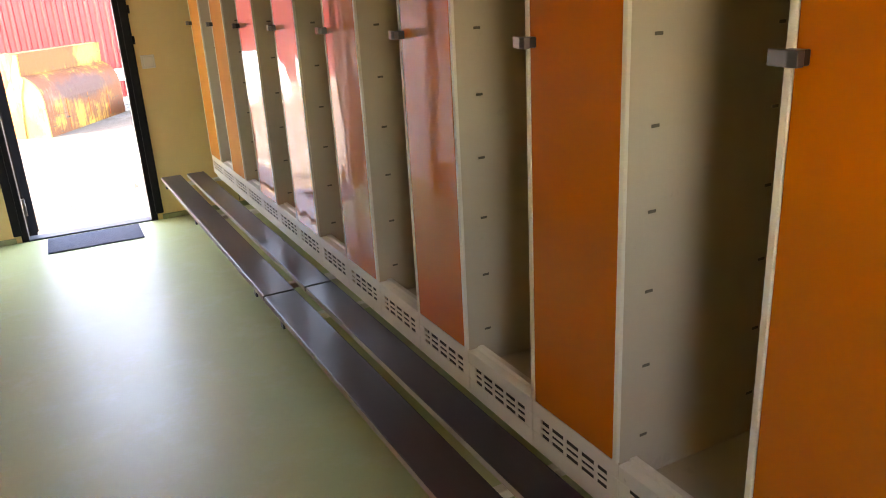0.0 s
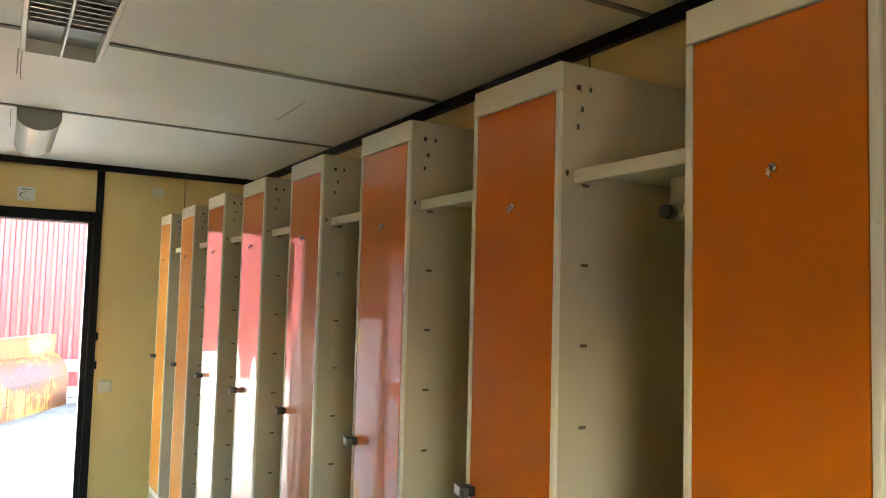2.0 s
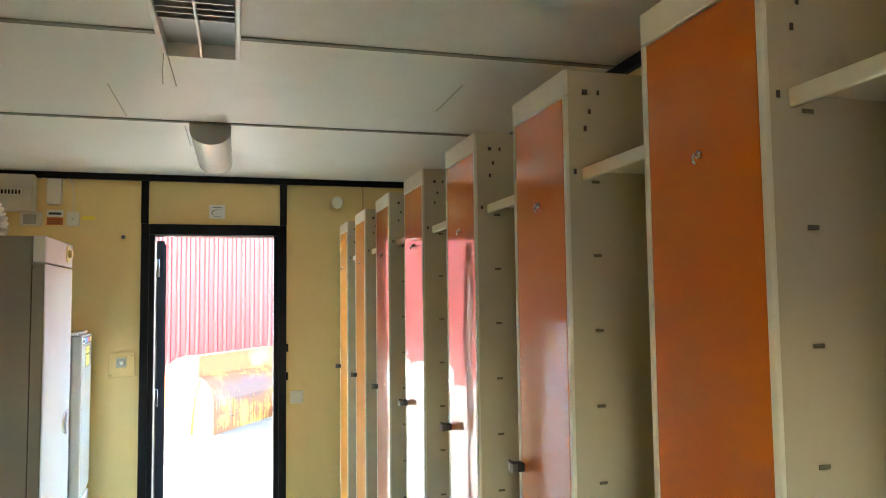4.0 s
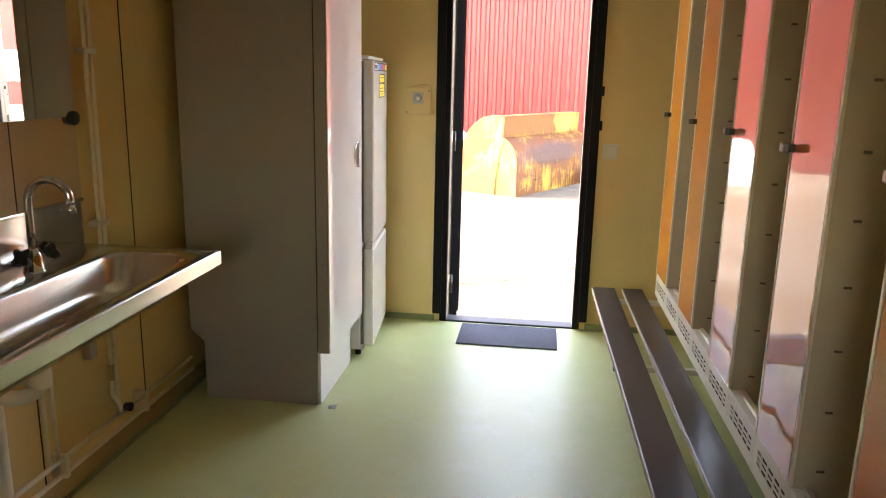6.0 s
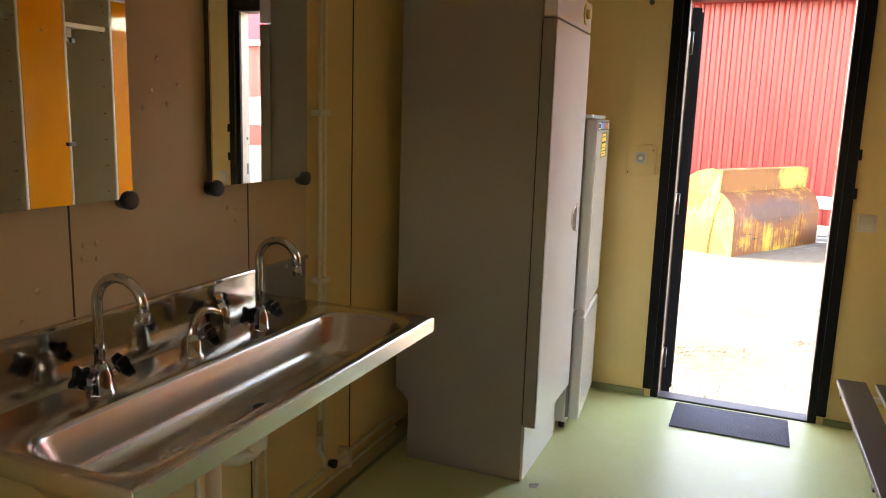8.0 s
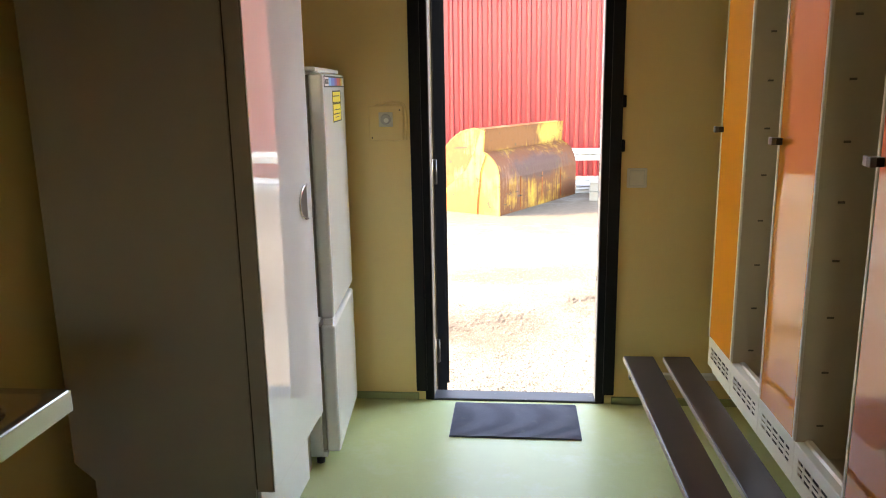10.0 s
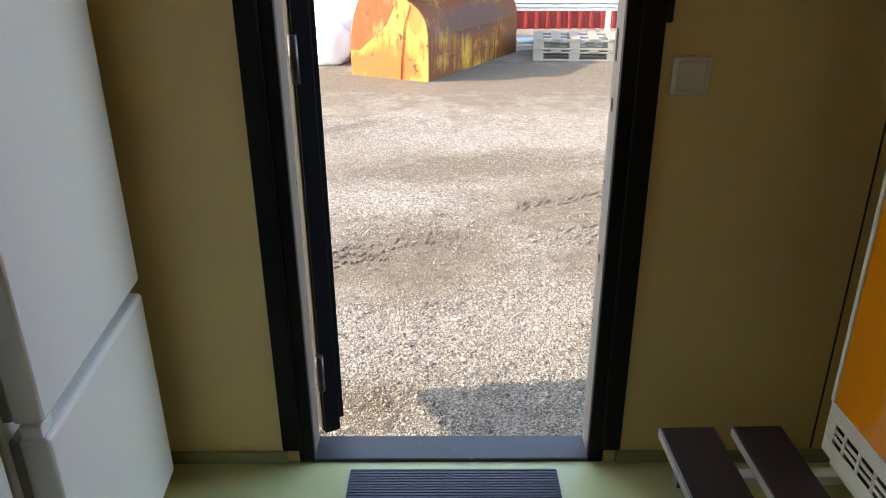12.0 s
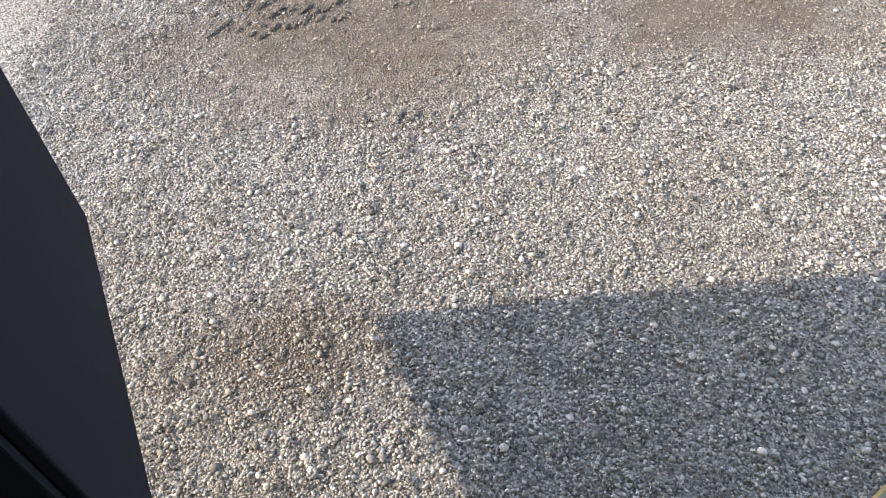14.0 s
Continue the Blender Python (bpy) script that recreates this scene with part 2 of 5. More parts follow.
M_BUCKET = bucket_paint("yellow_paint_with_rust", 0.60, 0.72, areas=(((0.75, 0.24, 1.06), (1.05, 0.14, 0.17), (0.14, 0.052, 0.013)), ((1.28, 0.05, 0.60), (0.85, 0.25, 0.17), (0.058, 0.026, 0.021)), ((2.05, 0.24, 1.07), (0.40, 0.12, 0.17), (0.36, 0.23, 0.045))))
M_BUCKETEND = bucket_paint("scraped_yellow_paint", 0.80, 0.82, (0.22, 0.065, 0.016), (0.42, 0.27, 0.055), (0.34, 0.18, 0.035), (((0.0, 0.62, 0.12), (0.2, 0.55, 0.22), (0.27, 0.085, 0.02)), ((0.0, 0.16, 0.70), (0.2, 0.10, 0.16), (0.30, 0.12, 0.03))))
M_RUST = bucket_paint("orange_rust", 0.83, 0.80, (0.36, 0.19, 0.08), (0.25, 0.045, 0.011), (0.26, 0.066, 0.018))
M_RAIL = mat("galvanised_guard_rail", (0.62, 0.64, 0.65), 0.4, metal=0.3, var=0.1, scale=10)
M_PALLET = mat("weathered_pallet_wood", (0.20, 0.185, 0.16), 0.8, var=0.2, scale=12, stretch=(1, 8, 8))
M_SACK = mat("white_bulk_bag", (0.76, 0.77, 0.78), 0.6, var=0.08, scale=6, bump=0.01, bscale=9)
M_WINDOW = mat("dark_window_glass", (0.10, 0.12, 0.14), 0.08, var=0.1)
M_WHITEPAINT = mat("white_outdoor_paint", (0.78, 0.78, 0.76), 0.5)


def gravel(name, joints):
    m = bpy.data.materials.new(name)
    m.use_nodes = True
    n, l = m.node_tree.nodes, m.node_tree.links
    p = n["Principled BSDF"]
    p.inputs["Roughness"].default_value = 0.85
    p.inputs["Specular IOR Level"].default_value = 0.25
    geo = n.new("ShaderNodeNewGeometry")
    pos = geo.outputs["Position"]

    def noise_at(scale, detail=5, rough=0.6):
        t = n.new("ShaderNodeTexNoise")
        t.inputs["Scale"].default_value, t.inputs["Detail"].default_value, t.inputs["Roughness"].default_value = scale, detail, rough
        l.new(pos, t.inputs["Vector"])
        return t.outputs["Fac"]

    def blend(f, a, b):
        x = n.new("ShaderNodeMix")
        x.data_type = "RGBA"
        for sock, v in ((x.inputs[0], f), (x.inputs[6], a), (x.inputs[7], b)):
            if isinstance(v, tuple):
                sock.default_value = (*v, 1)
            else:
                l.new(v, sock)
        return x.outputs[2]

    def span(v, a, b):
        r = n.new("ShaderNodeMapRange")
        r.inputs["From Min"].default_value, r.inputs["From Max"].default_value = a, b
        l.new(v, r.inputs["Value"])
        return r.outputs["Result"]

    if joints:
        vor = n.new("ShaderNodeTexVoronoi")
        vor.inputs["Scale"].default_value = 170
        l.new(pos, vor.inputs["Vector"])
        hue = n.new("ShaderNodeSeparateColor")
        l.new(vor.outputs["Color"], hue.inputs["Color"])
        pick = hue.outputs["Red"]
    else:
        skew = n.new("ShaderNodeMath")
        skew.operation = "POWER"
        skew.inputs[1].default_value = 1.25
        l.new(geo.outputs["Random Per Island"], skew.inputs[0])
        pick = skew.outputs[0]
    warm = blend(pick, (0.070, 0.066, 0.060), (0.44, 0.41, 0.365))
    warm = blend(span(noise_at(0.9), 0.42, 0.62), warm, blend(pick, (0.075, 0.066, 0.055), (0.37, 0.335, 0.28)))
    mud = blend(noise_at(14), (0.10, 0.079, 0.060), (0.18, 0.148, 0.115))
    # muddy tyre tracks: long flat patches with ragged edges
    mud_and_shade = span(noise_at(0.8, 6, 0.6), 0.60, 0.70)
    rag = noise_at(3.5, 7, 0.7)
    # The widest patch, at y 7.4, also holds painted shade round the bucket.
    for cx, cy, rx, ry, rz in ((-0.27, 2.25, 0.78, 0.60, 0.35), (0.95, 3.05, 0.90, 0.72, 0.30), (1.0, 2.2, 0.65, 0.32, 0.2), (-0.34, 0.82, 0.26, 0.17, 0.3), (0.2, 3.9, 1.5, 0.40, 0.15), (0.4, 7.4, 5.0, 1.9, 0.05), (-1.2, 4.9, 1.0, 0.12, 0.7)):
        mp = n.new("ShaderNodeMapping")
        mp.vector_type = "TEXTURE"
        mp.inputs["Location"].default_value = (cx, cy, GZ)
        mp.inputs["Rotation"].default_value = (0, 0, rz)
        mp.inputs["Scale"].default_value = (rx, ry, 10)
        l.new(pos, mp.inputs["Vector"])
        ln = n.new("ShaderNodeVectorMath")
        ln.operation = "LENGTH"
        l.new(mp.outputs["Vector"], ln.inputs[0])
        ad = n.new("ShaderNodeMath")
        ad.operation = "MULTIPLY_ADD"
        ad.inputs[1].default_value, ad.inputs[2].default_value = 2.2, -1.1
        l.new(rag, ad.inputs[0])
        sm = n.new("ShaderNodeMath")
        l.new(ln.outputs["Value"], sm.inputs[0])
        l.new(ad.outputs[0], sm.inputs[1])
        mxm = n.new("ShaderNodeMath")
        mxm.operation = "MAXIMUM"
        l.new(mud_and_shade, mxm.inputs[0])
        l.new(span(sm.outputs[0], 1.30, 0.50), mxm.inputs[1])
        mud_and_shade = mxm.outputs[0]
    if not joints:
        half = n.new("ShaderNodeMath")
        half.operation = "MULTIPLY"
        half.inputs[1].default_value = 0.55
        l.new(mud_and_shade, half.inputs[0])
        mud_and_shade = half.outputs[0]
    l.new(blend(mud_and_shade, warm, mud), p.inputs["Base Color"])
    if joints:
        b = n.new("ShaderNodeBump")
        b.inputs["Distance"].default_value = 0.012
        b.inputs["Strength"].default_value = 0.9
        b.invert = True
        l.new(vor.outputs["Distance"], b.inputs["Height"])
        b3 = n.new("ShaderNodeBump")
        b3.inputs["Distance"].default_value = 0.03
        l.new(noise_at(9, 8, 0.7), b3.inputs["Height"])
        l.new(b.outputs["Normal"], b3.inputs["Normal"])
        l.new(b3.outputs["Normal"], p.inputs["Normal"])
    return m


M_GROUND = gravel("gravel_ground", True)
M_STONE = gravel("loose_gravel", False)

M_MIRROR = bpy.data.materials.new("mirror_glass")
M_MIRROR.use_nodes = True
_p = M_MIRROR.node_tree.nodes["Principled BSDF"]
_p.inputs["Base Color"].default_value = (0.86, 0.88, 0.87, 1)
_p.inputs["Metallic"].default_value = 1.0
_p.inputs["Roughness"].default_value = 0.01


# ---- shape helpers ----
def box(bm, x0, x1, y0, y1, z0, z1, bevel=0.0, seg=2):
    r = bmesh.ops.create_cube(bm, size=1.0, matrix=Matrix.Translation(((x0 + x1) / 2, (y0 + y1) / 2, (z0 + z1) / 2)) @ Matrix.Diagonal((abs(x1 - x0), abs(y1 - y0), abs(z1 - z0), 1)))
    if bevel:
        es = list({e for v in r["verts"] for e in v.link_edges})
        bmesh.ops.bevel(bm, geom=es, offset=bevel, segments=seg, profile=0.5, affect="EDGES")
    return bm


def sweep(bm, pts, radius, n=12, caps=True):
    pts = [Vector(p) for p in pts]
    rings = []
    up = None
    for i, p in enumerate(pts):
        a = pts[max(i - 1, 0)]
        b = pts[min(i + 1, len(pts) - 1)]
        d = (b - a).normalized()
        if up is None:
            up = d.orthogonal().normalized()
        up = (up - d * up.dot(d)).normalized()
        side = d.cross(up)
        r = radius[i] if isinstance(radius, (list, tuple)) else radius
        rings.append([bm.verts.new(p + (up * math.cos(2 * math.pi * k / n) + side * math.sin(2 * math.pi * k / n)) * r) for k in range(n)])
    for r0, r1 in zip(rings, rings[1:]):
        for k in range(n):
            f = bm.faces.new((r0[k], r0[(k + 1) % n], r1[(k + 1) % n], r1[k]))
            f.smooth = True
    if caps:
        bm.faces.new(rings[0][::-1])
        bm.faces.new(rings[-1])
    return bm


def bend(pts, steps=6):
    """A smooth curve through the points."""
    pts = [Vector(p) for p in pts]
    out = []
    for i in range(len(pts) - 1):
        p0, p1, p2, p3 = pts[max(i - 1, 0)], pts[i], pts[i + 1], pts[min(i + 2, len(pts) - 1)]
        for k in range(steps):
            t = k / steps
            out.append(0.5 * (2 * p1 + (p2 - p0) * t + (2 * p0 - 5 * p1 + 4 * p2 - p3) * t * t + (3 * p1 - p0 - 3 * p2 + p3) * t ** 3))
    return out + [pts[-1]]


def extrude_outline(bm, outline, axis, a, b):
    """A prism: the outline in the plane across the axis, from a to b."""
    def at(u, v, w):
        return {"x": (w, u, v), "y": (u, w, v), "z": (u, v, w)}[axis]
    lo = [bm.verts.new(at(u, v, a)) for u, v in outline]
    hi = [bm.verts.new(at(u, v, b)) for u, v in outline]
    k = len(outline)
    for i in range(k):
        bm.faces.new((lo[i], lo[(i + 1) % k], hi[(i + 1) % k], hi[i]))
    bm.faces.new(lo[::-1])
    bm.faces.new(hi)
    return bm


def part(name, bm, material, parent=None, label="", smooth=False):
    bmesh.ops.recalc_face_normals(bm, faces=bm.faces)
    me = bpy.data.meshes.new(name)
    bm.to_mesh(me)
    bm.free()
    me.materials.append(material)
    if smooth:
        for f in me.polygons:
            f.use_smooth = True
    ob = new(name, me)
    if parent is not None:
        ob.parent = parent
    if label:
        tagged(ob, label)
    return ob


def thing(name, at, label, category, group="", turn=0.0, kind=""):
    ob = new(name)
    ob.matrix_world = pose(*at, 0, 0, turn)
    ob.empty_display_size = 0.1
    return tagged(ob, label, category, group, kind)


def slab(name, x0, x1, y0, y1, z0, z1, material, parent=None, bevel=0.0, label=""):
    return part(name, box(bmesh.new(), x0, x1, y0, y1, z0, z1, bevel), material, parent, label)


def setting(name, x0, x1, y0, y1, z0, z1, material, label, bevel=0.0, category=""):
    return tagged(slab(name, x0, x1, y0, y1, z0, z1, material, None, bevel), label, category or name.split("_")[0], "", "structure")


# ---- the cabin's shell ----
XL, XR, YB, ZC = -1.37, 1.43, -5.95, 2.42
setting("floor", XL - 0.1, XR + 0.1, YB - 0.1, 0.0, -0.12, 0.0, M_FLOOR, "pale green glossy vinyl floor with scuffs")
setting("ceiling", XL - 0.1, XR + 0.1, YB - 0.1, 0.12, ZC, ZC + 0.12, M_CEIL, "off-white ceiling boards with narrow joints")
setting("wall_west", XL - 0.1, XL, YB, 0.0, 0.0, ZC, M_WALL, "mustard yellow painted wall boards")
setting("wall_east", XR, XR + 0.1, YB, 0.0, 0.0, ZC, M_WALL, "mustard yellow painted wall boards behind lockers")
# The opening in this unseen wall is added, to brighten the room's south end.
wall_s = tagged(new("wall_south"), "mustard yellow end wall with an added window opening", "wall", "", "structure")
for x0, x1, z0, z1 in ((XL - 0.1, -0.33, 0.0, ZC), (0.33, XR + 0.1, 0.0, ZC), (-0.33, 0.33, 0.0, 1.10), (-0.33, 0.33, 1.66, ZC)):
    slab("wall_board", x0, x1, YB - 0.1, YB, z0, z1, M_WALL, wall_s)
window_s = tagged(new("added_window"), "unseen white framed window added in the end wall to let in light", "window", "", "structure")
for x0, x1, z0, z1 in ((-0.33, -0.29, 1.10, 1.66), (0.29, 0.33, 1.10, 1.66), (-0.29, 0.29, 1.10, 1.14), (-0.29, 0.29, 1.62, 1.66)):
    slab("window_bar", x0, x1, YB - 0.08, YB - 0.03, z0, z1, M_WHITEPAINT, window_s, 0.003)
wall_n = tagged(new("wall_north"), "mustard yellow end wall with the doorway", "wall", "", "structure")
for x0, x1, z0, z1 in ((XL - 0.1, -0.40, -0.12, ZC), (0.40, XR + 0.1, -0.12, ZC), (-0.40, 0.40, 2.075, ZC)):
    slab("wall_board", x0, x1, 0.0, 0.12, z0, z1, M_WALL, wall_n)
for y in (-1.49, -2.63, -3.77, -4.91, -6.05):
    setting("trim", XL, XR, y - 0.011, y + 0.011, ZC - 0.006, ZC + 0.01, M_GROOVE, "dark narrow joint strip across the ceiling")
for x0, x1, y0, y1 in ((XL, XL + 0.03, YB, -0.03), (XR - 0.03, XR, YB, -0.03), (XL, XR, -0.03, 0.0)):
    setting("trim", x0, x1, y0, y1, ZC - 0.04, ZC - 0.001, M_BLACK, "black painted trim where wall meets ceiling", 0.003)
for x in (-0.42, 0.42):
    setting("trim", x - 0.022, x + 0.022, -0.022, -0.001, 2.112, ZC - 0.041, M_BLACK, "black painted upright strip above the door", 0.003)
setting("baseboard", XL, XL + 0.018, YB, -0.02, 0.012, 0.085, M_SKIRT, "yellow-brown painted skirting board", 0.003)
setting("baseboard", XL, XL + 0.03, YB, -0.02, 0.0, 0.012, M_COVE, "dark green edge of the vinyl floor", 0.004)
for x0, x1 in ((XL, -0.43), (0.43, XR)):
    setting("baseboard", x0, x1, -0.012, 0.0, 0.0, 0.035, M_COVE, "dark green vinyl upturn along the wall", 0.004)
for y in (-0.83, -1.52, -2.14, -2.775, -3.40, -4.03):
    setting("trim", XL - 0.01, XL + 0.0025, y - 0.0022, y + 0.0022, 0.085, ZC - 0.04, M_SLOT, "thin dark joint between wall boards")
setting("trim", 0.94, 0.944, -0.0022, 0.004, 0.04, ZC - 0.04, M_SLOT, "thin dark joint between wall boards")
for y in (-1.1, -2.3, -3.5, -4.7):
    setting("trim", XR - 0.0025, XR + 0.01, y - 0.002, y + 0.002, 0.04, ZC - 0.04, M_SLOT, "thin dark joint between wall boards")
setting("wall_panel", XL, XL + 0.004, -3.60, -1.83, 0.82, ZC - 0.045, M_TAUPE, "taupe painted splash board behind the wash trough", category="wall")
for y in (-2.771, -2.143):
    setting("trim", XL + 0.0035, XL + 0.0052, y - 0.0022, y + 0.0022, 0.972, ZC - 0.045, M_SLOT, "dark seam between two taupe wall boards")

# hairline cracks in the ceiling boards
for x, y0, y1, w in ((-0.326, -2.03, -1.54, 0.0012), (-0.086, -2.40, -2.05, 0.002), (-0.098, -1.40, -0.95, 0.0015), (0.95, -2.3, -1.9, 0.0012)):
    setting("trim", x - w, x + w, y0, y1, ZC - 0.0012, ZC + 0.002, M_GROOVE, "hairline crack in the ceiling board")

# ---- doorway ----
door = tagged(new("door_1"), "black framed doorway with the door standing wide open", "door", "", "structure")
for sx in (-1, 1):
    bm = box(bmesh.new(), sx * 0.392, sx * 0.440, -0.018, -0.001, 0.045, 2.112, 0.005)
    part("casing", bm, M_BLACK, door)
    bm = box(bmesh.new(), sx * 0.360, sx * 0.400, -0.006, 0.016, 0.0, 2.075, 0.004)
    part("jamb", bm, M_BLACK, door)
    for y0, y1 in ((0.016, 0.045), (0.0455, 0.088)):
        bm = box(bmesh.new(), sx * 0.361, sx * 0.400, y0, y1, -0.02, 2.075, 0.002)
        part("outer_jamb", bm, M_JAMB if sx > 0 else M_JAMBDARK, door, "worn grey outer jamb")
part("casing", box(bmesh.new(), -0.392, 0.392, -0.018, -0.001, 2.045, 2.112, 0.005), M_BLACK, door)
part("head", box(bmesh.new(), -0.372, 0.372, -0.006, 0.112, 2.04, 2.075, 0.004), M_BLACK, door)
part("sill", box(bmesh.new(), -0.372, 0.372, -0.004, 0.095, -0.03, 0.010, 0.004), M_SILL, door, "scuffed blue-grey painted door sill")
part("sill_nose", box(bmesh.new(), -0.40, 0.40, 0.085, 0.105, -0.12, -0.012, 0.006), M_SILL, door)
# Thin dark plates paint the shade in the strike cut-outs.
for z0, h in ((1.03, 0.07), (0.92, 0.03), (0.55, 0.02), (1.25, 0.02)):
    part("strike_hole_shade", box(bmesh.new(), 0.3598, 0.3625, 0.054, 0.070, z0, z0 + h, 0.001), M_SLOT, door)
for z in (0.38, 0.75, 1.22, 1.62):
    for sx in (-1, 1):
        part("screw", sweep(bmesh.new(), [(sx * 0.3612, 0.076, z), (sx * 0.3598, 0.076, z)], 0.004, 8), M_SLOT, door)
for z in (1.30, 1.12):
    part("latch_catch", box(bmesh.new(), 0.436, 0.452, -0.024, -0.004, z, z + 0.05, 0.004), M_BLACK, door)

leaf = thing("open_door", (-0.357, 0.150, -0.03), "dark door with a weathered pale outer side, swung open", "door", turn=27.0)
part("leaf", box(bmesh.new(), 0.0, 0.046, 0.0, 0.78, 0.005, 2.05, 0.003), M_LEAF, leaf)
part("edge_strip", box(bmesh.new(), 0.0465, 0.062, 0.012, 0.77, 0.035, 2.03, 0.003), M_LEAF, leaf)
for i in range(7):
    part("board", box(bmesh.new(), -0.006, -0.0005, 0.006 + i * 0.110, 0.112 + i * 0.110, 0.01, 2.045, 0.003), M_BOARD, leaf, "weathered pale board")
for z in (0.16, 1.0, 1.82):
    part("hinge", sweep(bmesh.new(), [(-0.004, -0.012, z), (-0.004, -0.012, z + 0.11)], 0.011, 12), M_PLASTIC, leaf)
part("door_lever", sweep(bmesh.new(), bend([(0.062, 0.74, 1.05), (0.11, 0.74, 1.05), (0.11, 0.63, 1.05)], 4), 0.009, 8), M_LATCH, leaf)

mat_x = thing("door_mat", (0.006, -0.205, 0.0), "blue-grey ribbed rubber door mat on the green floor", "door mat")
part("backing", box(bmesh.new(), -0.268, 0.268, -0.165, 0.165, 0.0005, 0.005, 0.002), M_MAT, mat_x)
bm = bmesh.new()
for i in range(33):
    y = -0.160 + i * 0.010
    box(bm, -0.265, 0.265, y - 0.0028, y + 0.0028, 0.005, 0.0085)
part("ribs", bm, M_MAT, mat_x)

# ---- lockers on their stand ----
LX, LZ, LH, LD, PITCH, Y0, SKEW = 0.738, 0.337, 1.74, 0.52, 0.291, -0.372, 0.67


def vent_front(parent):
    """The louvred plinth strip under one bay."""
    bm = bmesh.new()
    box(bm, 0.004, 0.007, -0.290, -0.001, 0.0, 0.034, 0.001, 1)
    box(bm, 0.004, 0.007, -0.290, -0.001, 0.078, 0.113, 0.001, 1)
    box(bm, 0.007, 0.028, -0.290, -0.001, 0.109, 0.113)
    for k in range(6):
        y, h = -0.0165 - k * 0.0516, 0.0155 if k in (0, 5) else 0.0045
        box(bm, 0.0042, 0.007, y - h, y + h, 0.034, 0.078)
    v = part("vent_plinth", bm, M_CREAM, parent, "cream louvred ventilation plinth")
    bm = bmesh.new()
    for z in (0.0450, 0.0605):
        box(bm, 0.0048, 0.0068, -0.276, -0.015, z - 0.001, z + 0.0065)
    part("louvres", bm, M_CREAM, v)
    # Dark sheet that paints the shade behind the louvres.
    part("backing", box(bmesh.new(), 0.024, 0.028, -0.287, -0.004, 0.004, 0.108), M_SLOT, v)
    return v


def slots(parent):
    # Thin dark plates: shade inside the slots and rivet holes, put in as colour.
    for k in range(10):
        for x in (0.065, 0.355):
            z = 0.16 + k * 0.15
            part("slot_shade", box(bmesh.new(), x - 0.009, x + 0.009, -0.292, -0.29, z - 0.003, z + 0.003, 0.0008, 1), M_DIMPLE, parent)
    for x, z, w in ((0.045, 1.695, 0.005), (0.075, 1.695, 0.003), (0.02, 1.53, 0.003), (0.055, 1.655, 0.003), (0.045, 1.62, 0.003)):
        part("rivet_hole_shade", box(bmesh.new(), x - w, x + w, -0.2922, -0.29, z - 0.005, z + 0.005, 0.0008, 1), M_SLOT, parent)


def build_locker():
    ob = thing("locker", (LX, Y0, LZ), "tall narrow steel locker with a glossy orange door", "locker", "row of lockers", SKEW)
    bm = bmesh.new()
    box(bm, 0.006, LD, -0.012, 0.0, 0.0, LH, 0.002, 1)
    box(bm, 0.006, LD, -0.291, -0.279, 0.0, LH, 0.002, 1)
    box(bm, LD - 0.01, LD, -0.279, -0.012, 0.0, LH)
    box(bm, 0.016, LD - 0.01, -0.279, -0.012, LH - 0.012, LH - 0.001)
    box(bm, 0.022, LD - 0.01, -0.279, -0.012, 0.100, 0.112)
    part("body", bm, M_BEIGE, ob, "greige sheet steel body")
    part("header", box(bmesh.new(), 0.0, 0.014, -0.2905, -0.0005, 1.686, LH, 0.003), M_CREAM, ob, "cream enamelled header band")
    for y0, y1 in ((-0.2905, -0.277), (-0.014, -0.0005)):
        part("stile", box(bmesh.new(), 0.0, 0.014, y0, y1, 0.114, 1.6855, 0.003), M_CREAM, ob)
    d = part("locker_door", box(bmesh.new(), 0.0012, 0.016, -0.2755, -0.0155, 0.117, 1.683, 0.002, 2), M_ORANGELIT, ob, "glossy orange enamelled door")
    # keyhole hook plate
    bm = sweep(bmesh.new(), [(0.001, -0.150, 1.478), (-0.003, -0.150, 1.478), (-0.005, -0.150, 1.478)], [0.0065, 0.0065, 0.004], 14)
    sweep(bm, bend([(-0.003, -0.150, 1.479), (-0.009, -0.150, 1.476), (-0.010, -0.150, 1.469), (-0.006, -0.150, 1.465)], 4), 0.0028, 8)
    part("name_hook", bm, M_CHROME, d, "small chrome hook", True)
    # swivel latch at the free edge
    bm = extrude_outline(bmesh.new(), [(-0.018, 0.004), (-0.024, 0.006), (-0.033, -0.030), (-0.031, -0.044), (-0.018, -0.044)], "z", 0.883, 0.904)
    bmesh.ops.bevel(bm, geom=bm.edges[:], offset=0.0015, segments=2, profile=0.5, affect="EDGES")
    lt = part("latch", bm, M_LATCH, ob, "grey metal padlock latch")
    part("latch_body", box(bmesh.new(), -0.0178, 0.0010, -0.038, -0.008, 0.883, 0.903, 0.002), M_PLASTIC, lt)
    part("latch_bolt", box(bmesh.new(), -0.016, -0.004, -0.008, 0.002, 0.887, 0.899, 0.0015), M_PLASTIC, lt)
    vent_front(ob)
    slots(ob)
    return ob


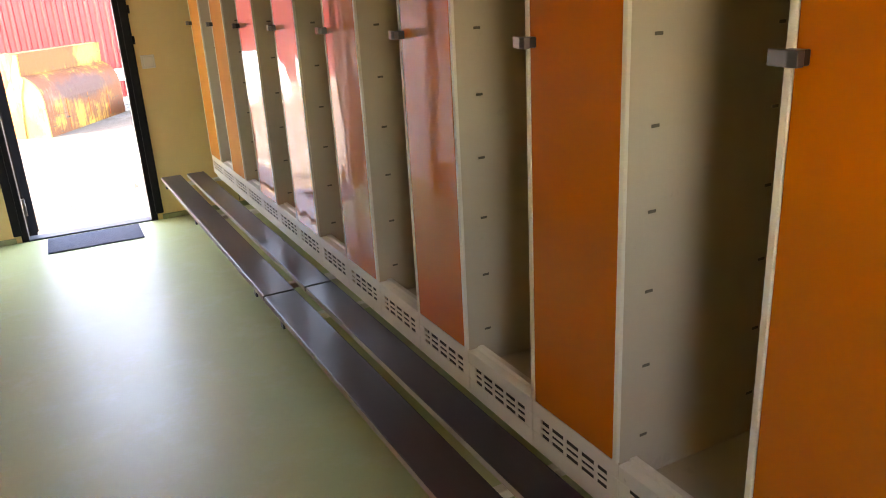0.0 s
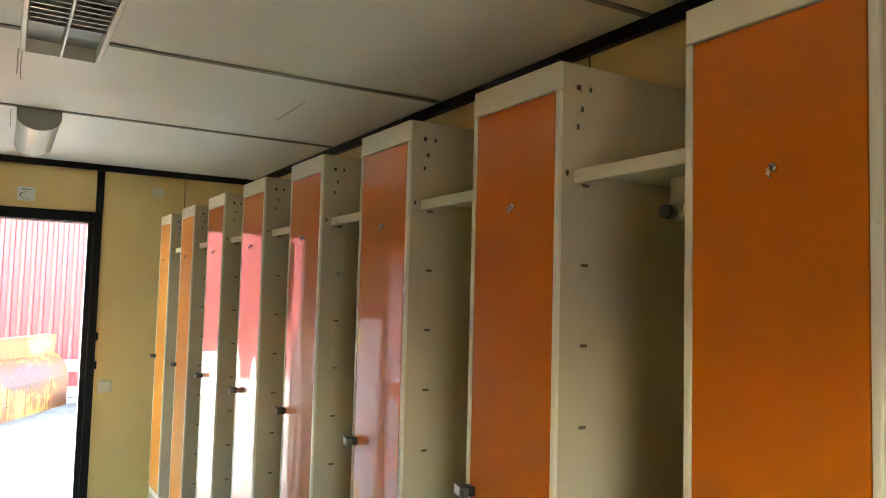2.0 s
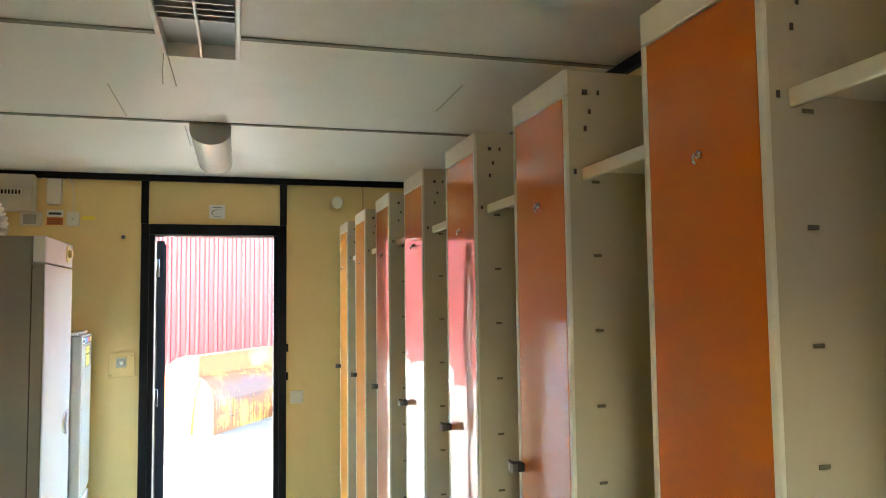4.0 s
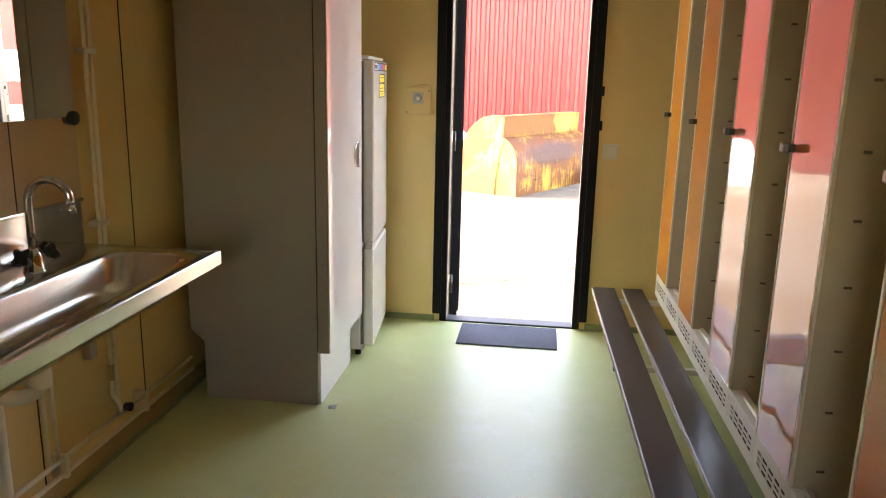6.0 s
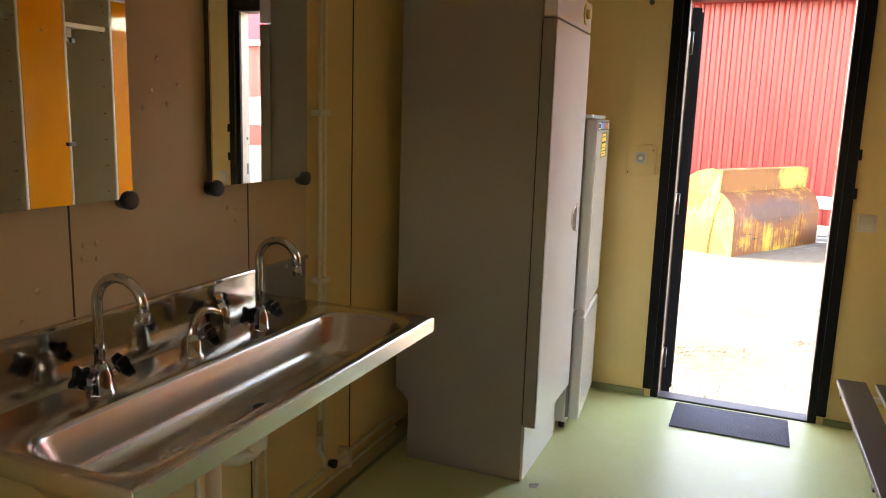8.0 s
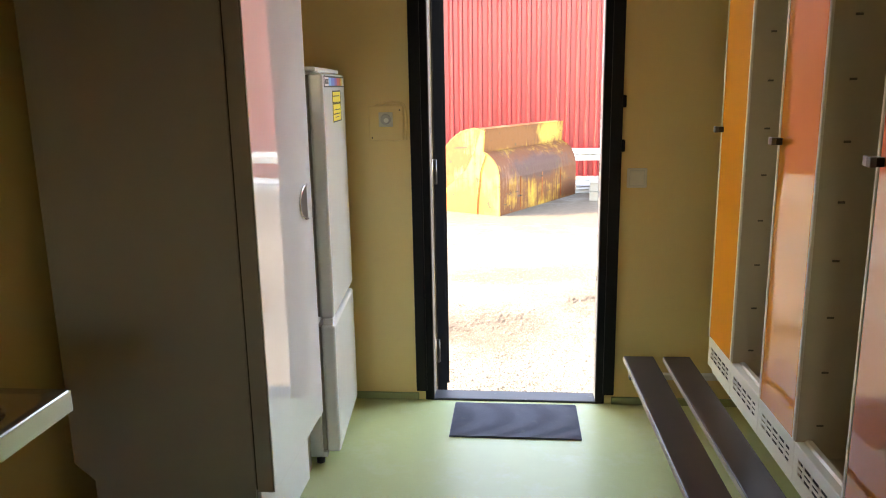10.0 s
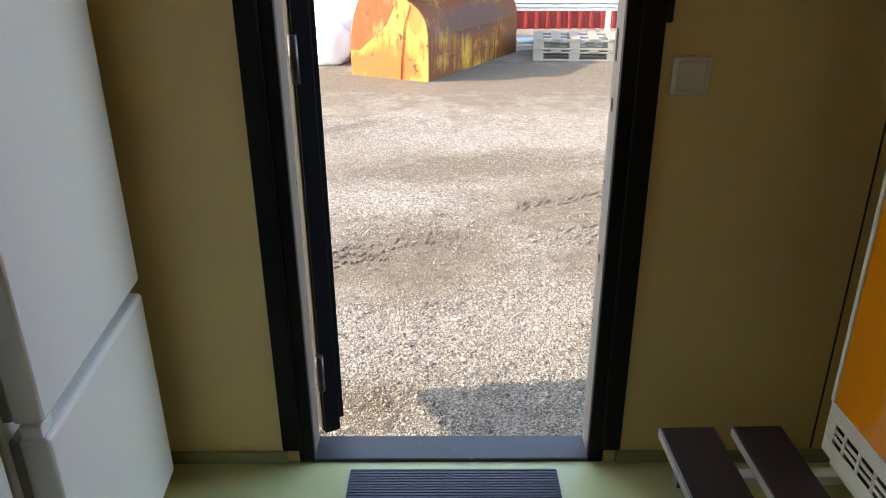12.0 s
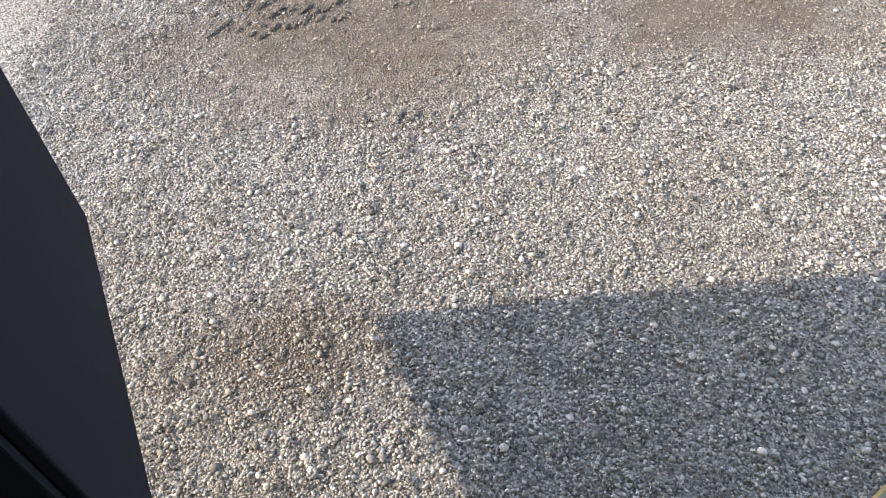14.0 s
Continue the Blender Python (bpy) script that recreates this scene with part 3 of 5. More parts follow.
def build_bay():
    ob = thing("open_locker_bay", (LX + 0.0034, Y0 - PITCH, LZ), "open locker bay with a cream hat shelf and no door", "locker", "row of lockers", SKEW)
    bm = box(bmesh.new(), 0.036, LD - 0.012, -0.2895, -0.0015, 1.530, 1.536)
    box(bm, 0.034, 0.044, -0.2895, -0.0015, 1.512, 1.538, 0.003)
    part("hat_shelf", bm, M_CREAM, ob, "cream steel hat shelf")
    part("back_panel", box(bmesh.new(), LD - 0.01, LD, -0.2895, -0.0015, 0.0, LH - 0.01), M_BEIGE, ob)
    part("bottom_panel", box(bmesh.new(), 0.022, LD - 0.01, -0.2895, -0.0015, 0.058, 0.066), M_BEIGE, ob)
    bm = sweep(bmesh.new(), bend([(0.17, -0.15, 1.518), (0.17, -0.15, 1.46), (0.15, -0.15, 1.445), (0.13, -0.15, 1.455)], 4), 0.007, 8)
    box(bm, 0.145, 0.195, -0.168, -0.132, 1.472, 1.518, 0.004)
    part("coat_hook", bm, M_CREAM, ob)
    part("hook_tip", sweep(bmesh.new(), [(0.134, -0.15, 1.453), (0.112, -0.15, 1.453)], 0.013, 10), M_PLASTIC, ob)
    vent_front(ob)
    lip = extrude_outline(bmesh.new(), [(0.0285, 0.070), (0.0285, 0.112), (0.034, 0.118), (0.048, 0.118), (0.048, 0.067)], "y", -0.2885, -0.0015)
    part("front_lip", lip, M_CREAM, ob, "cream turned-up front lip")
    return ob


first = build_locker()
for k in range(1, 9):
    twin = copy_thing(first, pose(LX + 0.0068 * k, Y0 - 2 * PITCH * k, LZ, 0, 0, SKEW))
    paint = M_ORANGELIT if k == 1 else M_ORANGEDENT if k in (3, 4) else M_ORANGE
    for child in twin.children:
        if child.name.startswith("locker_door"):
            child.data = child.data.copy()
            child.data.materials[0] = paint
bay = build_bay()
for k in range(1, 8):
    copy_thing(bay, pose(LX + 0.0034 * (2 * k + 1), Y0 - PITCH * (2 * k + 1), LZ, 0, 0, SKEW))

stand = thing("locker_stand", (LX, Y0, 0.0), "cream steel stand that carries the row of lockers", "stand", turn=SKEW)
for x in (0.03, 0.47):
    part("rail", box(bmesh.new(), x - 0.015, x + 0.015, -4.95, -0.02, 0.312, LZ - 0.0005, 0.003), M_CREAM, stand)
for y in (-0.16, -1.24, -2.25, -2.60, -3.5, -4.8):
    for x in (0.33, 0.47):
        part("leg", box(bmesh.new(), x - 0.014, x + 0.014, y - 0.014, y + 0.014, 0.0, 0.312, 0.003), M_CREAM, stand)


def bench(y0, y1, brackets, x):
    ob = thing("bench", (x, y1, 0.0), "low slatted bench of two dark brown planks in front of lockers", "bench", "changing room benches", 1.1)
    for x0, x1 in ((0.434, 0.550), (0.587, 0.690)):
        p = part("plank", box(bmesh.new(), x0 - 0.57, x1 - 0.57, y0 - y1, 0.0, 0.318, 0.340, 0.003), M_BENCH, ob, "dark brown laminated plank")
        # Pale strip paints the light on the plank's front edge.
        part("lit_edge", box(bmesh.new(), x0 - 0.57 - 0.0012, x0 - 0.57 + 0.002, y0 - y1 + 0.003, -0.003, 0.3195, 0.3370, 0.0005, 1), M_BENCHEDGE, p)
    for y in brackets:
        b = part("bracket", box(bmesh.new(), 0.445 - 0.57, 1.20 - 0.57, y - y1 - 0.014, y - y1 + 0.014, 0.290, 0.3118, 0.003), M_CREAM, ob, "cream steel bracket")
        part("end_cap", box(bmesh.new(), 0.438 - 0.57, 0.446 - 0.57, y - y1 - 0.015, y - y1 + 0.015, 0.288, 0.3165, 0.002), M_PLASTIC, b)
        for u in (0.492, 0.645):
            part("packing", box(bmesh.new(), u - 0.57 - 0.02, u - 0.57 + 0.02, y - y1 - 0.012, y - y1 + 0.012, 0.3118, 0.318), M_PLASTIC, b)
    return ob


bench(-2.605, -0.308, (-0.42, -1.32, -2.46), 0.569)
bench(-4.915, -2.615, (-2.80, -3.94, -4.75), 0.613)

# ---- drying cabinet ----
dry = thing("drying_cabinet", (-1.325, -1.235, 0.0), "tall white drying cabinet with shade painted into its greyish side panel", "cabinet")
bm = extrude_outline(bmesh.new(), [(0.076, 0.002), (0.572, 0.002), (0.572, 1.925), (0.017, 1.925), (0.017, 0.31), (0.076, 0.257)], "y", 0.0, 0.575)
part("body", bm, M_GREYSHADED, dry, "grey-white enamelled body, darkened to hold the side's shade")
part("base_front", box(bmesh.new(), 0.572, 0.585, 0.01, 0.50, 0.002, 0.236, 0.003), M_WHITE, dry)
d = part("cabinet_door", box(bmesh.new(), 0.577, 0.626, 0.0, 0.565, 0.236, 1.800, 0.004, 2), M_GREYSHADED, dry, "white door with its edge darkened to hold shade")
part("door_skin", box(bmesh.new(), 0.6262, 0.630, 0.001, 0.564, 0.237, 1.799, 0.0015, 2), M_WHITE, d, "glossy white door skin")
# Dark strip stands in for the shade in the gap behind the door.
part("door_gap_shade", box(bmesh.new(), 0.5722, 0.5768, 0.006, 0.560, 0.242, 1.795), M_SLOT, d, "dark strip painting the shade in the gap behind the door")
# Flat dark half-moon on the door; the hollow's shade is put into its colour.
bm = bmesh.new()
for k in range(13):
    a = math.pi / 2 + math.pi * k / 12
    p0 = (0.632, 0.500 + 0.088 * math.cos(a), 1.026 + 0.054 * math.sin(a))
    bm.verts.new(p0)
bm.verts.ensure_lookup_table()
bm.faces.new(bm.verts)
ext = bmesh.ops.extrude_face_region(bm, geom=bm.faces[:])
bmesh.ops.translate(bm, verts=[v for v in ext["geom"] if isinstance(v, bmesh.types.BMVert)], vec=(-0.004, 0, 0))
g = part("grip_recess_shade", bm, M_SLOT, d)
part("grip_rim", sweep(bmesh.new(), [(0.633, 0.500 + 0.092 * math.cos(math.pi / 2 + math.pi * k / 14), 1.026 + 0.058 * math.sin(math.pi / 2 + math.pi * k / 14)) for k in range(15)], 0.0038, 8), M_CHROME, d)
pn = part("control_panel", box(bmesh.new(), 0.577, 0.630, 0.0, 0.565, 1.806, 1.928, 0.007, 3), M_WHITE, dry)
dial = part("timer_dial", sweep(bmesh.new(), [(0.628, 0.45, 1.872), (0.636, 0.45, 1.872)], 0.043, 28), M_DIAL, pn, "brass-yellow timer dial")
part("dial_knob", sweep(bmesh.new(), [(0.636, 0.45, 1.872), (0.652, 0.45, 1.872)], [0.022, 0.018], 20), M_DIAL, dial)
for y in (0.03, 0.46):
    part("foot", sweep(bmesh.new(), [(0.55, y, 0.0), (0.55, y, 0.02)], 0.018, 10), M_PLASTIC, dry)
part("duct_collar", sweep(bmesh.new(), [(0.33, 0.27, 1.925), (0.33, 0.27, 1.965)], 0.066, 20), M_DUCT, dry)
path = bend([(-0.99, -0.96, 1.955), (-0.99, -0.965, 2.02), (-1.03, -1.0, 2.10), (-1.13, -1.08, 2.17), (-1.25, -1.22, 2.24), (-1.33, -1.36, 2.30)], 14)
duct = tagged(part("flexible_duct", sweep(bmesh.new(), path, [0.066 if i % 3 else 0.056 for i in range(len(path))], 20), M_DUCT, None, "", False), "white ribbed flexible exhaust duct on the drying cabinet", "duct")

# ---- fridge-freezer ----
fr = thing("fridge_freezer", (-0.694, -0.355, 0.0), "white fridge-freezer with coloured stripe and yellow warning sticker", "fridge", turn=5.0)
part("body", box(bmesh.new(), -0.585, -0.045, -0.270, 0.265, 0.03, 1.468, 0.006), M_WHITE, fr)
part("top_cap", box(bmesh.new(), -0.045, 0.0, -0.270, 0.265, 1.452, 1.470, 0.006), M_WHITE, fr)
for nm, z0, z1 in (("freezer_door", 0.05, 0.552), ("fridge_door", 0.578, 1.449)):
    d = part(nm, box(bmesh.new(), -0.030, 0.022, -0.268, 0.263, z0, z1, 0.012, 4), M_WHITE, fr, "smooth white door")
    part("gasket", box(bmesh.new(), -0.044, -0.030, -0.262, 0.257, z0 + 0.006, z1 - 0.006), M_GASKET, d)
part("hinge", box(bmesh.new(), -0.02, 0.015, -0.268, -0.225, 0.553, 0.577, 0.003), M_WHITE, fr)
part("kick_plate", box(bmesh.new(), -0.06, -0.03, -0.265, 0.26, 0.03, 0.049), M_WHITE, fr)
for x, y in ((-0.06, -0.245), (-0.06, 0.24), (-0.55, -0.24), (-0.55, 0.24)):
    part("foot", sweep(bmesh.new(), [(x, y, 0.0), (x, y, 0.031)], 0.016, 12), M_PLASTIC, fr)
part("stripe_plate", box(bmesh.new(), 0.0222, 0.0228, -0.245, 0.240, 1.400, 1.440), M_INK, fr, "dark printed strip across the door")
part("name_field", box(bmesh.new(), 0.0228, 0.0233, -0.235, -0.150, 1.405, 1.435), M_PAPER, fr)
for i in range(12):
    y = -0.145 + i * 0.027
    part("colour_stripe", box(bmesh.new(), 0.0228, 0.0233, y, y + 0.027, 1.406, 1.434), (M_SKYBLUE, M_SKYBLUE, M_BLUE, M_BLUE, M_BLUE, M_PURPLE, M_PURPLE, M_RED, M_RED, M_REDLABEL, M_REDLABEL, M_YELLOW)[i], fr)
for i in range(5):
    part("print_line", box(bmesh.new(), 0.0233, 0.0237, -0.228 + i * 0.015, -0.218 + i * 0.015, 1.411, 1.429), M_INK, fr)
part("name_field", box(bmesh.new(), 0.0228, 0.0233, 0.182, 0.232, 1.405, 1.435), M_PAPER, fr)
stk = part("warning_sticker", box(bmesh.new(), 0.0222, 0.0230, -0.075, 0.130, 1.272, 1.388), M_YELLOW, fr, "yellow warning sticker with black border and print")
for z0, z1, y0, y1 in ((1.272, 1.277, -0.075, 0.130), (1.383, 1.388, -0.075, 0.130), (1.277, 1.383, -0.075, -0.067), (1.277, 1.383, 0.122, 0.130), (1.366, 1.370, -0.05, 0.10), (1.300, 1.304, -0.05, 0.10), (1.288, 1.291, -0.02, 0.07), (1.316, 1.319, -0.05, 0.105)):
    part("print_line", box(bmesh.new(), 0.0230, 0.0235, y0, y1, z0, z1), M_INK, stk)
for i in range(11):
    part("print_mark", box(bmesh.new(), 0.0230, 0.0235, -0.060 + i * 0.0165, -0.049 + i * 0.0165, 1.337, 1.346), M_INK, stk)

# ---- wash trough with taps ----
SX0, SX1, SY0, SY1, SZ = -1.362, -0.885, -3.09, -1.845, 0.815


def ring(x0, x1, y0, y1, r, z, n=8):
    """A rectangle with rounded corners, as a list of points at height z."""
    pts = []
    for cx, cy, a0 in ((x1 - r, y1 - r, 0), (x0 + r, y1 - r, 90), (x0 + r, y0 + r, 180), (x1 - r, y0 + r, 270)):
        for k in range(n + 1):
            a = radians(a0 + 90 * k / n)
            pts.append((cx + r * math.cos(a), cy + r * math.sin(a), z))
    return pts


def loft(bm, loops, smooth=True):
    vs = [[bm.verts.new(p) for p in lp] for lp in loops]
    k = len(vs[0])
    for a, b in zip(vs, vs[1:]):
        for i in range(k):
            f = bm.faces.new((a[i], a[(i + 1) % k], b[(i + 1) % k], b[i]))
            f.smooth = smooth
    return vs


sink = thing("wash_trough", (0, 0, 0), "long stainless steel wash trough fixed to the wall", "sink")
bx0, bx1, by0, by1 = -1.205, -0.935, -3.055, -1.925
bm = bmesh.new()
vs = loft(bm, [
    ring(SX0, SX1, SY0, SY1, 0.002, SZ - 0.045), ring(SX0, SX1, SY0, SY1, 0.003, SZ - 0.004), ring(SX0 + 0.003, SX1 - 0.003, SY0 + 0.003, SY1 - 0.003, 0.003, SZ),
    ring(bx0 - 0.016, bx1 + 0.012, by0 - 0.012, by1 + 0.012, 0.09, SZ), ring(bx0 - 0.006, bx1 + 0.006, by0 - 0.005, by1 + 0.005, 0.085, SZ - 0.004),
    ring(bx0, bx1, by0, by1, 0.08, SZ - 0.014), ring(bx0 + 0.010, bx1 - 0.028, by0 + 0.03, by1 - 0.03, 0.075, SZ - 0.084),
    ring(bx0 + 0.022, bx1 - 0.045, by0 + 0.05, by1 - 0.05, 0.065, SZ - 0.108), ring(bx0 + 0.05, bx1 - 0.075, by0 + 0.085, by1 - 0.085, 0.05, SZ - 0.120),
    ring(bx0 + 0.12, bx1 - 0.13, by0 + 0.4, by1 - 0.4, 0.008, SZ - 0.126)])
bm.faces.new(vs[-1])
part("trough", bm, M_STEEL, sink, "brushed stainless steel trough with rounded basin")
bm = bmesh.new()
vs = loft(bm, [ring(SX0 + 0.01, SX1 - 0.012, SY0 + 0.012, SY1 - 0.012, 0.01, SZ - 0.045), ring(bx0 - 0.004, bx1 + 0.002, by0 - 0.02, by1 + 0.02, 0.07, SZ - 0.056), ring(bx0 + 0.006, bx1 - 0.030, by0 + 0.015, by1 - 0.015, 0.07, SZ - 0.102), ring(bx0 + 0.05, bx1 - 0.075, by0 + 0.08, by1 - 0.08, 0.05, SZ - 0.136)])
bm.faces.new(vs[-1])
part("underside", bm, M_STEEL, sink)
part("apron", box(bmesh.new(), SX1 - 0.0005, SX1 + 0.003, SY0, SY1, SZ - 0.046, SZ - 0.002, 0.001, 1), M_STEEL, sink)
bm = box(bmesh.new(), XL + 0.0045, XL + 0.0085, SY0, SY1, SZ - 0.03, 0.958)
box(bm, XL + 0.0045, XL + 0.022, SY0, SY1, 0.958, 0.970, 0.003)
part("splashback", bm, M_POLISHED, sink, "stainless steel splashback")
for y in (-2.95, -2.32, -1.95):
    part("screw", sweep(bmesh.new(), [(XL + 0.0085, y, 0.945), (XL + 0.013, y, 0.945)], [0.006, 0.004], 10), M_CHROME, sink)
part("waste_grate", sweep(bmesh.new(), [(-1.10, -2.45, SZ - 0.1265), (-1.10, -2.45, SZ - 0.122)], 0.032, 20), M_CHROME, sink)
part("waste_hole", sweep(bmesh.new(), [(-1.10, -2.45, SZ - 0.122), (-1.10, -2.45, SZ - 0.1205)], 0.021, 16), M_SLOT, sink)
for y in (-3.06, -1.88):
    bm = box(bmesh.new(), XL + 0.004, XL + 0.034, y - 0.02, y + 0.02, 0.42, SZ - 0.05, 0.003)
    part("wall_bracket", bm, M_LAMPEND, sink, "grey steel wall bracket")


def cross_knob(parent, at, d):
    """A black star-shaped tap knob on its stem, pointing along d."""
    at, d = Vector(at), Vector(d).normalized()
    part("stem", sweep(bmesh.new(), [at, at + d * 0.026], 0.009, 12), M_CHROME, parent, "", True)
    bm = bmesh.new()
    u = d.orthogonal().normalized()
    w = d.cross(u)
    n = 24
    rings = []
    for s, k in ((0.022, 0.55), (0.028, 0.95), (0.046, 1.0), (0.040, 0.75)):
        rings.append([bm.verts.new(at + d * s + (u * math.cos(2 * math.pi * i / n) + w * math.sin(2 * math.pi * i / n)) * 0.0255 * k * (1 + 0.26 * math.cos(4 * 2 * math.pi * i / n))) for i in range(n)])
    for a, b in zip(rings, rings[1:]):
        for i in range(n):
            bm.faces.new((a[i], a[(i + 1) % n], b[(i + 1) % n], b[i]))
    bm.faces.new(rings[0][::-1])
    bm.faces.new(rings[-1])
    part("knob", bm, M_PLASTIC, parent, "black star-shaped knob")


def swan_tap():
    ob = thing("swan_neck_tap", (-1.275, -2.79, SZ), "chrome swan-neck tap with two black knobs on the trough", "tap", "taps")
    part("tap_body", sweep(bmesh.new(), [(0, 0, 0), (0, 0, 0.006), (0, 0, 0.008), (0, 0, 0.040), (0, 0, 0.058), (0, 0, 0.070)], [0.031, 0.031, 0.027, 0.026, 0.020, 0.013], 24), M_CHROME, ob, "", True)
    R, H = 0.062, 0.205
    pts = [(0, 0, 0.06), (0, 0, 0.12), (0, 0, H)] + [(R - R * math.cos(a), 0.06 * (R - R * math.cos(a)), H + R * math.sin(a)) for a in [math.pi * k / 16 for k in range(1, 16)]]
    pts += [(2 * R - 0.001, 0.12 * R, H - 0.012)]
    part("spout", sweep(bmesh.new(), pts, 0.0115, 14), M_CHROME, ob, "", True)
    part("nozzle", sweep(bmesh.new(), [(2 * R - 0.002, 0.12 * R, H - 0.008), (2 * R + 0.002, 0.12 * R, H - 0.032)], 0.0135, 14), M_CHROME, ob, "", True)
    cross_knob(ob, (0.004, 0.020, 0.036), (0.25, 0.9, 0.45))
    cross_knob(ob, (0.004, -0.020, 0.036), (0.05, -0.9, 0.45))
    return ob


tap = swan_tap()
copy_thing(tap, pose(-1.275, -2.215, SZ))
mx = thing("low_mixer_tap", (-1.275, -2.50, SZ), "low chrome mixer tap with black knobs on the trough", "tap", "taps")
part("tap_body", sweep(bmesh.new(), [(0, 0, 0), (0, 0, 0.006), (0, 0, 0.010), (0, 0, 0.045), (0, 0, 0.060)], [0.032, 0.032, 0.026, 0.025, 0.014], 22), M_CHROME, mx, "", True)
part("arm", sweep(bmesh.new(), bend([(0, 0, 0.05), (0, 0.01, 0.085), (0.0, 0.04, 0.110), (0, 0.08, 0.105), (0, 0.115, 0.085)], 6), 0.011, 12), M_CHROME, mx, "", True)
part("outlet", sweep(bmesh.new(), [(0, 0.11, 0.125), (0, 0.11, 0.12), (0.005, 0.115, 0.09), (0.012, 0.12, 0.05), (0.014, 0.122, 0.045)], [0.004, 0.014, 0.018, 0.016, 0.012], 16), M_CHROME, mx, "", True)
cross_knob(mx, (0.006, 0.018, 0.038), (0.5, 0.8, 0.3))
part("bonnet", sweep(bmesh.new(), [(0, 0.105, 0.12), (0, 0.105, 0.140), (0, 0.105, 0.150)], [0.012, 0.013, 0.006], 14), M_CHROME, mx, "", True)
plug = tagged(part("basin_plug", sweep(bmesh.new(), [(-1.083, -2.772, SZ - 0.1235), (-1.086, -2.772, SZ - 0.098), (-1.087, -2.772, SZ - 0.094)], [0.015, 0.014, 0.009], 14), M_CHROME, None, "", True), "small chrome fitting lying in the wash trough", "fitting", "loose fittings")
copy_thing(plug, pose(0.004, -0.041, 0.0))

bm = bmesh.new()
vs = [bm.verts.new(p) for p in ((0.0, 0.0, 0.001), (0.030, 0.006, 0.001), (0.034, 0.030, 0.012), (0.010, 0.026, 0.004), (-0.006, 0.014, 0.009))]
f = bm.faces.new(vs)
r = bmesh.ops.extrude_face_region(bm, geom=[f])
for g in r["geom"]:
    if isinstance(g, bmesh.types.BMVert):
        g.co.z += 0.0012
scrap = tagged(part("paper_scrap", bm, M_PAPER), "small crumpled white scrap on the green floor", "scrap")
scrap.location = (-0.70, -1.26, 0.0)

# ---- pipes on the long wall ----
waste = thing("waste_pipe", (-1.12, -2.45, 0.0), "ivory plastic waste trap and pipe under the trough", "pipe")
bm = sweep(bmesh.new(), bend([(0.0, 0.0, SZ - 0.15), (0.0, 0.0, 0.60), (0.0, -0.01, 0.575), (-0.02, -0.05, 0.565), (-0.08, -0.07, 0.575)], 5), 0.020, 14)
part("trap_bend", bm, M_PVC, waste, "", True)
part("trap_cup", sweep(bmesh.new(), [(0.0, 0.0, 0.575), (0, 0, 0.58), (0, 0, 0.655), (0, 0, 0.665)], [0.026, 0.031, 0.033, 0.026], 20), M_PVC, waste, "", True)
part("down_pipe", sweep(bmesh.new(), [(-0.08, -0.07, 0.0), (-0.08, -0.07, 0.62)], 0.021, 16), M_PVC, waste, "", True)
part("socket", sweep(bmesh.new(), [(-0.08, -0.07, 0.60), (-0.08, -0.07, 0.605), (-0.08, -0.07, 0.645), (-0.08, -0.07, 0.65)], [0.022, 0.028, 0.028, 0.022], 16), M_PVC, waste, "", True)

run = thing("heating_pipes", (XL, -3.0, 0.0), "thin painted copper pipes clipped along the wall", "pipe")
for z in (0.165, 0.112):
    part("pipe", sweep(bmesh.new(), [(0.042, -2.2, z), (0.042, 1.80, z)], 0.0085, 10), M_PIPE, run, "", True)
for y, z0, z1 in ((1.245, 0.165, ZC - 0.05), (1.215, 0.26, ZC - 0.05), (0.58, 0.165, 0.66), (0.845, 0.165, 0.66), (0.89, 0.112, 0.66), (0.18, 0.10, 0.64), (0.28, 0.10, 0.64)):
    part("riser", sweep(bmesh.new(), [(0.030, y, z0), (0.030, y, z1)], 0.0072, 10), M_PIPE, run, "", True)
part("pipe_bend", sweep(bmesh.new(), bend([(0.030, 1.215, 0.27), (0.032, 1.215, 0.24), (0.045, 1.225, 0.21), (0.042, 1.235, 0.17)], 5), 0.0085, 10), M_PIPE, run, "", True)
part("valve", sweep(bmesh.new(), [(0.030, 1.215, 0.30), (0.030, 1.215, 0.36)], 0.010, 12), M_SKIRT, run)
part("valve_wheel", sweep(bmesh.new(), [(0.05, 1.25, 0.185), (0.075, 1.25, 0.185)], [0.014, 0.017], 12), M_PLASTIC, run)
part("fitting", sweep(bmesh.new(), [(0.030, 0.18, 0.60), (0.030, 0.18, 0.66)], 0.014, 12), M_PLASTIC, run)
for y in (0.90, 1.40, 0.10, -0.6):
    part("pipe_clip", box(bmesh.new(), 0.0, 0.056, y - 0.010, y + 0.010, 0.098, 0.18, 0.004), M_PIPE, run)
for z in (0.87, 1.44, 2.0):
    part("riser_clip", box(bmesh.new(), 0.0, 0.042, 1.200, 1.262, z - 0.010, z + 0.010, 0.004), M_SWITCH, run)

# ---- mirrors with their round clips ----


